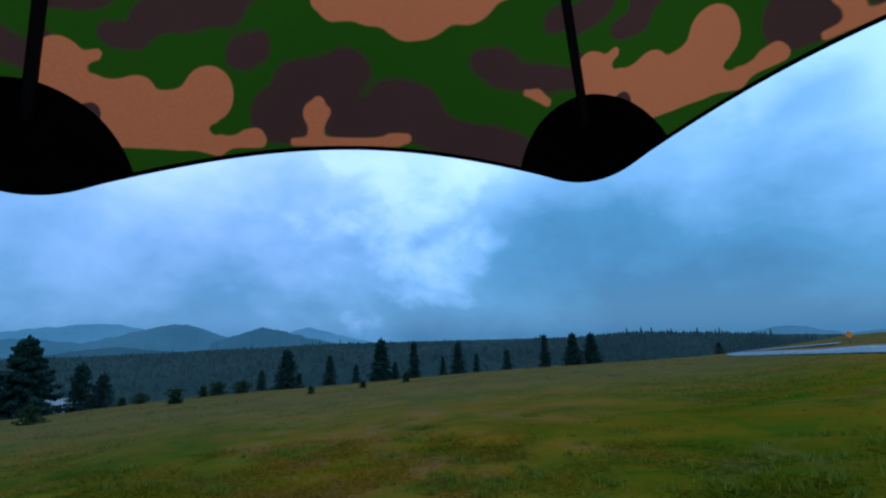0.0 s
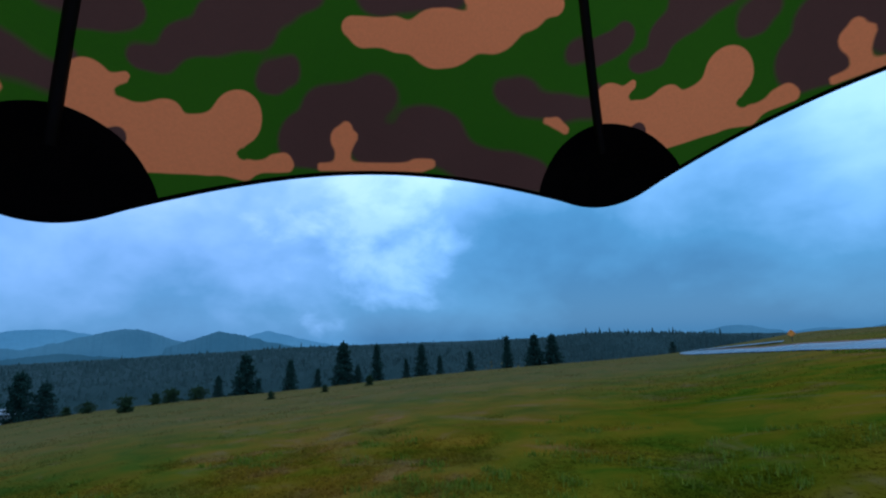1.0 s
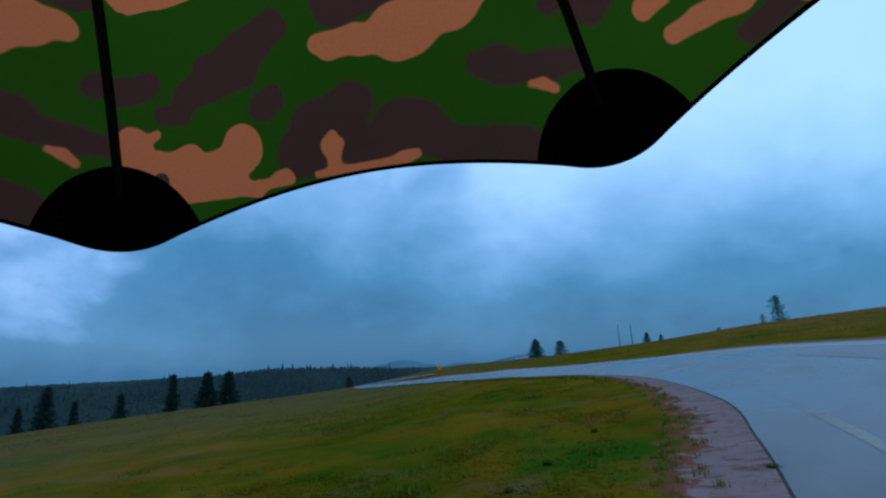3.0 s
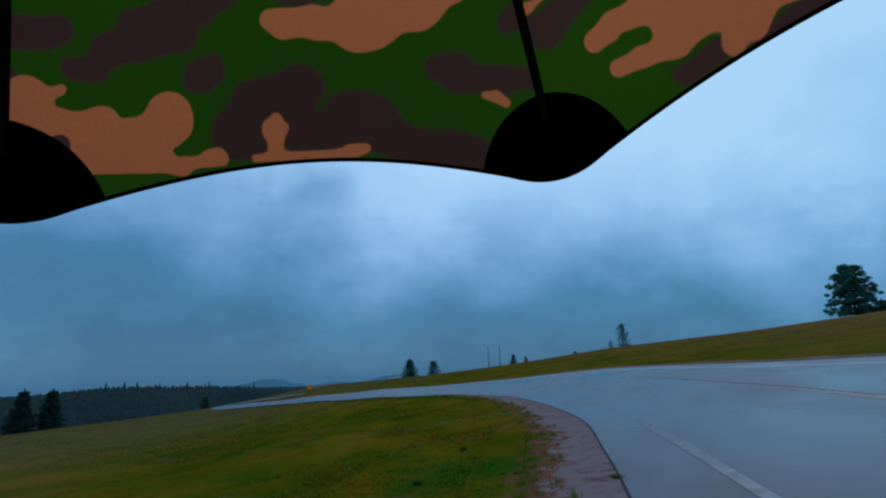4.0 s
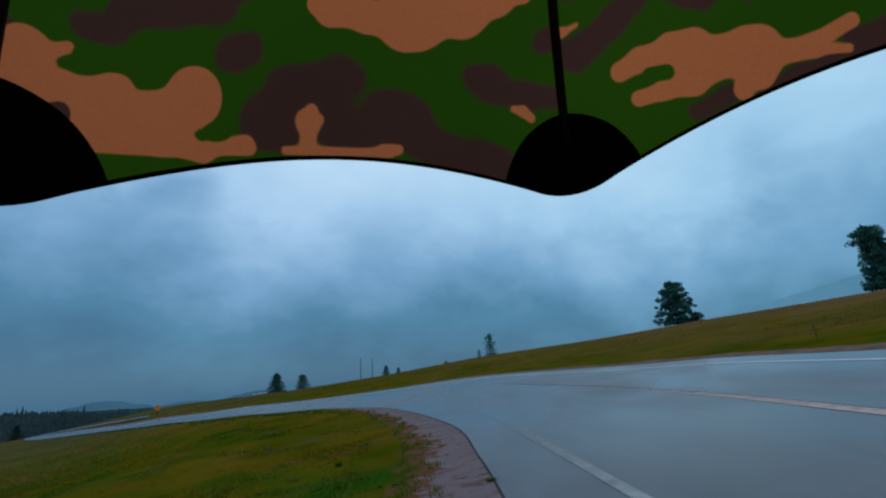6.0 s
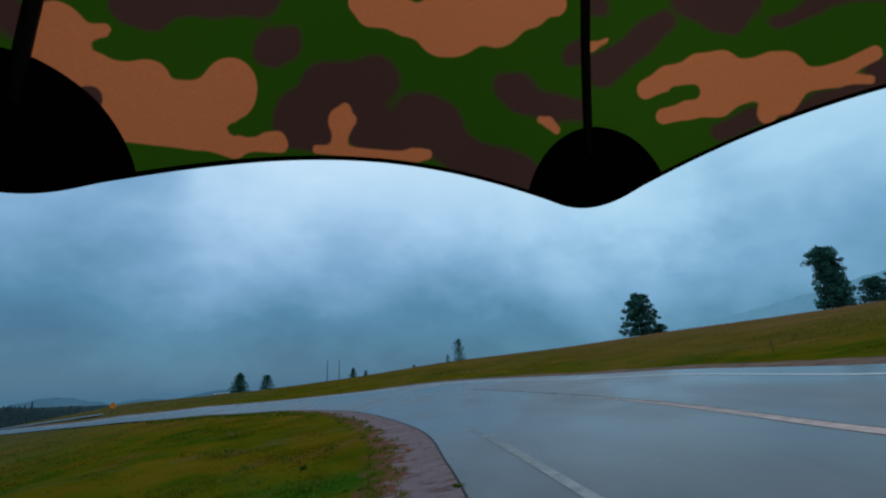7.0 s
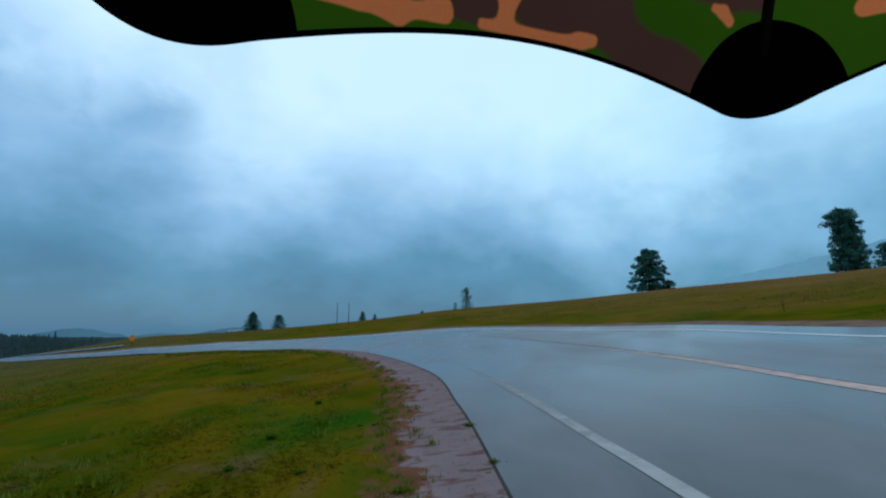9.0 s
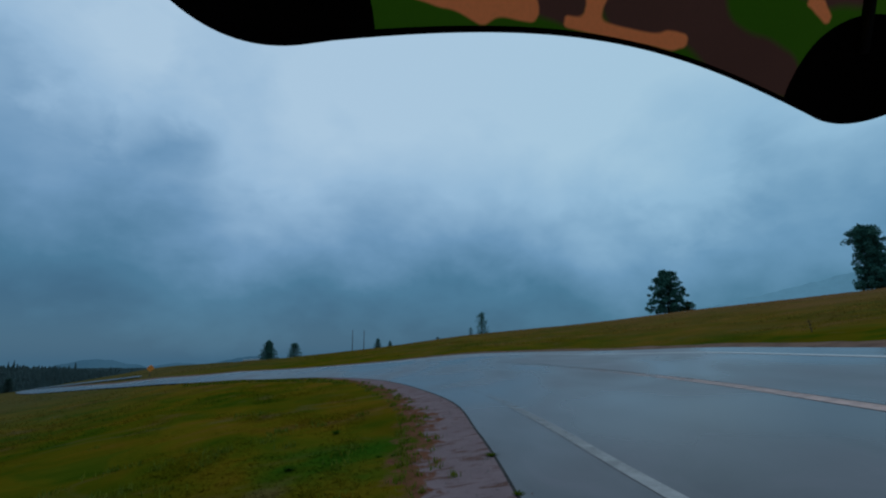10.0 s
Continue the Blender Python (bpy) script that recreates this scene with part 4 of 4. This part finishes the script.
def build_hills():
    """Mountains across the valley, kilometres off, their haze put into the base colours."""
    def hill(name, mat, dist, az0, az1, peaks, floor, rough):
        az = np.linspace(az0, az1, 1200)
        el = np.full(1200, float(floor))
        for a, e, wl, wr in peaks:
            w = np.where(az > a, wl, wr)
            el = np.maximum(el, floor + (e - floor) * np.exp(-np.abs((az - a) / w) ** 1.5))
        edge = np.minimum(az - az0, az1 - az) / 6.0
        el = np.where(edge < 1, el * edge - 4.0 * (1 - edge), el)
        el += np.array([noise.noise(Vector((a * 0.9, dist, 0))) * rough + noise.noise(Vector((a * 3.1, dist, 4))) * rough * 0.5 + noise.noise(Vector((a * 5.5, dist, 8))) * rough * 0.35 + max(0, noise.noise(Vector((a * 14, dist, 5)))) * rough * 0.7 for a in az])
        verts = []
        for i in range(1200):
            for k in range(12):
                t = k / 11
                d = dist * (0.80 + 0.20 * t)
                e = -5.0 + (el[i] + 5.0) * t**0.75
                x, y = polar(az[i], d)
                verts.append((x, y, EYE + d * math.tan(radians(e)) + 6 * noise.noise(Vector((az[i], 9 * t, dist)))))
        tagged(new("backdrop", mesh_of(name, verts, grid_faces(1200, 12, True), mat, True)), "wooded hills across the valley, coloured blue with haze", "hills", kind="structure")

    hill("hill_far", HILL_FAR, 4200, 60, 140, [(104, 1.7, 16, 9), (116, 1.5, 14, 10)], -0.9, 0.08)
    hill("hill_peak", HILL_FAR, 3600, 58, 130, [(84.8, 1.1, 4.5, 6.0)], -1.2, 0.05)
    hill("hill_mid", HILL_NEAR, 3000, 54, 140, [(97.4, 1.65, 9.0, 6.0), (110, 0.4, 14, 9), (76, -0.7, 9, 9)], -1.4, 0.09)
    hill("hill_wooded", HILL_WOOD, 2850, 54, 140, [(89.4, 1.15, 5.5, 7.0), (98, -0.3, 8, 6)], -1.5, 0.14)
    # foothill layer whose mid tone steps the haze between forest and hills
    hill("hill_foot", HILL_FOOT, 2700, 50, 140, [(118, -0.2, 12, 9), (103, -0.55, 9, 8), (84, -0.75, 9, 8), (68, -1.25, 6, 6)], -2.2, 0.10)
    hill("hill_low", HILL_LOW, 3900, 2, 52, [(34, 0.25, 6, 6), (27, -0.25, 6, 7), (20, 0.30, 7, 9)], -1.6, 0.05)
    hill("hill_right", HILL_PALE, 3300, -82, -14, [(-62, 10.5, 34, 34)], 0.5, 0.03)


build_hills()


# ---- roadside things ----


def build_sign():
    x, y = polar(29.55, 54)
    z = ground_at(x, y)
    ob = tagged(new("road_sign"), "amber diamond warning sign on a steel post", "sign")
    ob.location, ob.rotation_euler = (x, y, z), (0, 0, radians(29.5))
    top = 54 * math.tan(radians(-0.36)) + EYE - z
    v, f = box(0, 0, (top - 0.25) / 2 - 0.1, 0.06, 0.05, top - 0.05, 0.005)
    part("post", mesh_of("post", v, f, POLE_WOOD), ob)
    bm = bmesh.new()
    bmesh.ops.create_cube(bm, size=1.0)
    bmesh.ops.scale(bm, vec=(0.48, 0.012, 0.48), verts=bm.verts)
    bmesh.ops.bevel(bm, geom=[e for e in bm.edges if abs(e.verts[0].co.y - e.verts[1].co.y) > 0.005], offset=0.05, segments=3, affect="EDGES")
    bmesh.ops.rotate(bm, verts=bm.verts, matrix=Matrix.Rotation(radians(45), 3, "Y"))
    bmesh.ops.translate(bm, verts=bm.verts, vec=(0, -0.035, top - 0.35))
    me = bpy.data.meshes.new("sign_plate")
    bm.to_mesh(me)
    bm.free()
    me.materials.append(SIGN_FACE)
    part("sign_plate", me, ob, "amber diamond plate")


def build_poles():
    for az, top in ((9.45, 3.1), (8.15, 3.06)):
        r = 150
        x, y = polar(az, r)
        z = ground_at(x, y)
        h = r * math.tan(radians(top)) + EYE - z
        ob = tagged(new("utility_pole"), "weathered wooden utility pole behind the crest", "pole", "utility poles")
        ob.location = (x, y, z)
        v, f = tube([(0, 0, -0.3), (0, 0, h * 0.5), (0, 0, h)], [0.13, 0.11, 0.09], 10)
        part("post", mesh_of("post", v, f, POLE_WOOD, True), ob)


def build_rail():
    # an unidentified thin white strip, built here as a low rail
    ob = tagged(new("pale_strip"), "thin pale strip at the far bend, built as a low rail", "rail")
    p0, p1 = Vector((*polar(21.0, 90), 0)), Vector((*polar(19.4, 92), 0))
    pts = [p0.lerp(p1, k / 6) for k in range(7)]
    pts = [Vector((p.x, p.y, ground_at(p.x, p.y))) for p in pts]
    v, f = tube([p + Vector((0, 0, 0.16)) for p in pts], [0.10] * 7, 8, 0.3)
    part("beam", mesh_of("beam", v, f, RAIL_PAINT, True), ob)
    for p in pts[::2]:
        v, f = box(p.x, p.y, p.z - 0.05, 0.1, 0.12, 0.5, 0.01)
        part("post", mesh_of("post", v, f, POLE_WOOD), ob)


def build_shed():
    x, y = polar(107.0, 190)
    z = ground_at(x, y)
    ob = tagged(new("shed"), "long low shed with a pale metal roof", "shed")
    ob.location, ob.rotation_euler = (x, y, z), (0, 0, radians(107))
    top = 190 * math.tan(radians(-5.0)) + EYE - z
    v, f = box(0, 0, top * 0.4 - 0.5, 11, 6, top * 0.8 + 1)
    part("wall", mesh_of("wall", v, f, SHED_WALL), ob)
    a, b = top * 0.8, top
    v = [(-5.9, -3.4, a), (5.9, -3.4, a), (5.9, 0, b), (-5.9, 0, b), (5.9, 3.4, a), (-5.9, 3.4, a)]
    v += [(p, q, r - 0.12) for p, q, r in v]
    f = [(0, 1, 2, 3), (3, 2, 4, 5), (7, 6, 9, 8), (8, 9, 11, 10), (0, 6, 7, 1), (4, 10, 11, 5), (1, 7, 8, 2), (2, 8, 10, 4), (3, 9, 6, 0), (5, 11, 9, 3)]
    part("roof", mesh_of("roof", v, f, ROOF_METAL), ob)


build_sign()
build_poles()
build_rail()
build_shed()


# ---- grass ----


def build_grass():
    rng = np.random.default_rng(3)
    n = 330000
    az = np.radians(np.where(rng.random(n) < 0.68, rng.uniform(-62, 122, n), rng.uniform(122, 298, n)))
    r = 0.4 + 18.2 * rng.random(n) ** 1.4
    x, y = -np.sin(az) * r, np.cos(az) * r
    gap = off_road(x, y)
    keep = gap > 0.72 + 0.6 * rng.random(n) ** 0.7 + 0.35 * np.array([noise.noise(Vector((a * 1.1, b * 1.1, 6))) for a, b in zip(x, y)])
    x, y, r = x[keep], y[keep], r[keep]
    n = len(x)
    z = land(x, y) + 0.0
    tall = np.array([0.5 + 0.9 * max(0, 0.5 + noise.noise(Vector((a * 0.6, b * 0.6, 2)))) for a, b in zip(x, y)])
    h = (0.015 + 0.045 * rng.random(n)) * tall * np.clip((19 - r) / 8, 0.1, 1)
    w = (0.008 + 0.008 * rng.random(n)) * (0.6 + r / 8)
    a = rng.uniform(0, 2 * math.pi, n)
    lean = rng.normal(0, 1.7, (n, 2)) * h[:, None]
    base = np.stack([x, y, z - 0.02], 1)
    side = np.stack([np.cos(a) * w, np.sin(a) * w, 0 * a], 1)
    mid = base + np.stack([lean[:, 0] * 0.35, lean[:, 1] * 0.35, h * 0.6], 1)
    tip = base + np.stack([lean[:, 0], lean[:, 1], h], 1)
    v = np.stack([base - side, base + side, mid + side * 0.7, mid - side * 0.7, tip], 1).reshape(-1, 3)
    k = np.arange(n)[:, None] * 5
    quads, tris = (k + [0, 1, 2, 3]).tolist(), (k + [3, 2, 4]).tolist()
    me = mesh_of("grass", v.tolist(), quads + tris, BLADE)
    tagged(new("grass", me), "wet meadow grass in green and straw tufts", "grass", kind="stuff")


build_grass()


def build_rough_grass():
    """Coarser tussocks over the farther meadow."""
    rng = np.random.default_rng(29)
    n = 150000
    az = np.radians(rng.uniform(-64, 124, n))
    r = 12 + 80 * rng.random(n) ** 1.4
    x, y = -np.sin(az) * r, np.cos(az) * r
    keep = (off_road(x, y) > 1.3) & (np.array([noise.noise(Vector((a * 0.25, b * 0.25, 12))) for a, b in zip(x, y)]) + rng.normal(0, 0.22, n) > -0.05)
    x, y, r = x[keep], y[keep], r[keep]
    n = len(x)
    h, w = (0.015 + 0.04 * rng.random(n)) * (0.7 + r / 70), (0.015 + 0.025 * rng.random(n)) * (0.5 + r / 30)
    a = rng.uniform(0, 2 * math.pi, n)
    z = land(x, y) - 0.03
    lean = rng.normal(0, 2.0, (n, 2)) * h[:, None]
    side = np.stack([np.cos(a) * w, np.sin(a) * w], 1)
    v = np.stack([np.c_[x - side[:, 0], y - side[:, 1], z], np.c_[x + side[:, 0], y + side[:, 1], z], np.c_[x + lean[:, 0], y + lean[:, 1], z + h + 0.03]], 1).reshape(-1, 3)
    me = mesh_of("tussocks", v.tolist(), (np.arange(n)[:, None] * 3 + [0, 1, 2]).tolist(), BLADE)
    tagged(new("tussocks", me), "coarse straw and green tussocks over the meadow", "grass", kind="stuff")


build_rough_grass()


def build_stones():
    """Loose stones over the gravel shoulder."""
    rng = np.random.default_rng(8)
    fine = spline(INNER, 1600)[230:900]
    d = np.gradient(fine, axis=0)
    side = np.stack([-d[:, 1], d[:, 0]], 1) / np.hypot(*d.T)[:, None]
    verts, faces = [], []
    for _ in range(1700):
        k = int(len(fine) * rng.random() ** 1.2)
        off = rng.uniform(0.03, 0.70) if rng.random() < 0.985 else rng.uniform(-0.15, 0.03)
        x, y = fine[k] + side[k] * off
        size = rng.uniform(0.004, 0.011) * (2.0 if rng.random() < 0.06 else 1)
        z = ground_at(x, y) + 0.022
        n = len(verts)
        for q in range(5):
            a = q * 1.2566 + rng.uniform(-0.3, 0.3)
            verts.append((x + math.cos(a) * size, y + math.sin(a) * size * 0.8, z - 0.3 * size))
        verts.append((x + rng.uniform(-0.3, 0.3) * size, y, z + size * 0.75))
        faces += [(n + q, n + (q + 1) % 5, n + 5) for q in range(5)]
    tagged(new("loose_stones", mesh_of("loose_stones", verts, faces, STONE)), "small loose stones on the gravel shoulder", "stones", kind="stuff")


def build_weed(x, y, size, seed, label, group, mat):
    """A rosette of bent leaves, each with a fold along its middle."""
    rng = np.random.default_rng(seed)
    ob = tagged(new("weed"), label, "weed", group)
    ob.location = (x, y, ground_at(x, y) + 0.01)
    v, f = [], []
    for _ in range(90):
        a, w = rng.uniform(0, 6.283), size * rng.uniform(0.05, 0.11)
        out, h = size * rng.uniform(0.3, 1.5), size * rng.uniform(0.15, 0.7)
        bx, by = rng.normal(0, size * 0.3, 2)
        n = len(v)
        v += [(bx - math.sin(a) * w, by + math.cos(a) * w, -0.01), (bx + math.sin(a) * w, by - math.cos(a) * w, -0.01),
              (bx + math.cos(a) * out * 0.6 - math.sin(a) * w, by + math.sin(a) * out * 0.6 + math.cos(a) * w, h),
              (bx + math.cos(a) * out * 0.6 + math.sin(a) * w, by + math.sin(a) * out * 0.6 - math.cos(a) * w, h),
              (bx + math.cos(a) * out, by + math.sin(a) * out, h * 0.7)]
        f += [(n, n + 1, n + 3, n + 2), (n + 2, n + 3, n + 4)]
    part("leaves", mesh_of("leaves", v, f, mat), ob)


build_stones()
for k, (x, y, size) in enumerate(((0.48, 6.39, 0.060), (0.57, 5.03, 0.050), (0.50, 4.1, 0.055), (-0.31, 4.61, 0.075), (-0.39, 4.33, 0.085))):
    build_weed(x, y, size, 200 + k, "small green weed tuft on the gravel shoulder", "weeds on the shoulder", WEED)
for k, (x, y, size) in enumerate(((-2.12, 6.96, 0.07), (-2.2, 5.73, 0.06), (-1.37, 5.4, 0.06), (-0.95, 7.08, 0.045), (-0.75, 7.04, 0.04), (-1.23, 5.57, 0.045), (-1.92, 9.07, 0.07))):
    build_weed(x, y, size, 220 + k, "dark green leafy weed clump in the grass", "weeds in the meadow", DARK_WEED)


def build_tufts():
    """Ranker, greener clumps standing out of the meadow."""
    rng = np.random.default_rng(17)
    verts, faces = [], []

    def tuft(x, y, r, wide, blades):
        z = ground_at(x, y)
        for _ in range(blades):
            t, w = rng.uniform(0, 6.283), rng.uniform(0.005, 0.010) * (0.7 + r / 9)
            bx, by = x + rng.normal(0, wide), y + rng.normal(0, wide)
            out, h = rng.uniform(0.01, 0.06), rng.uniform(0.04, 0.11)
            n = len(verts)
            verts.extend([(bx - math.sin(t) * w, by + math.cos(t) * w, z - 0.02), (bx + math.sin(t) * w, by - math.cos(t) * w, z - 0.02),
                          (bx + math.cos(t) * out, by + math.sin(t) * out, z + h)])
            faces.append((n, n + 1, n + 2))

    for _ in range(420):
        a, r = radians(rng.uniform(-10, 118)), 2.4 + 11 * rng.random() ** 1.3
        x, y = -math.sin(a) * r, math.cos(a) * r
        if off_road(np.array([x]), np.array([y]))[0] < 1.2 or noise.noise(Vector((x * 0.35, y * 0.35, 4))) < -0.05:
            continue
        tuft(x, y, r, rng.uniform(0.05, 0.16), 45)
    # sparse tufts creeping into the shoulder
    fine = spline(INNER, 1600)[230:900]
    d = np.gradient(fine, axis=0)
    side = np.stack([-d[:, 1], d[:, 0]], 1) / np.hypot(*d.T)[:, None]
    for _ in range(260):
        k = int(len(fine) * rng.random())
        x, y = fine[k] + side[k] * (1.15 - 0.62 * rng.random() ** 1.8)
        tuft(x, y, math.hypot(x, y), rng.uniform(0.02, 0.07), 22)
    tagged(new("grass_tufts", mesh_of("grass_tufts", verts, faces, TUFT)), "green grass tufts in the meadow and shoulder", "grass", kind="stuff")


build_tufts()
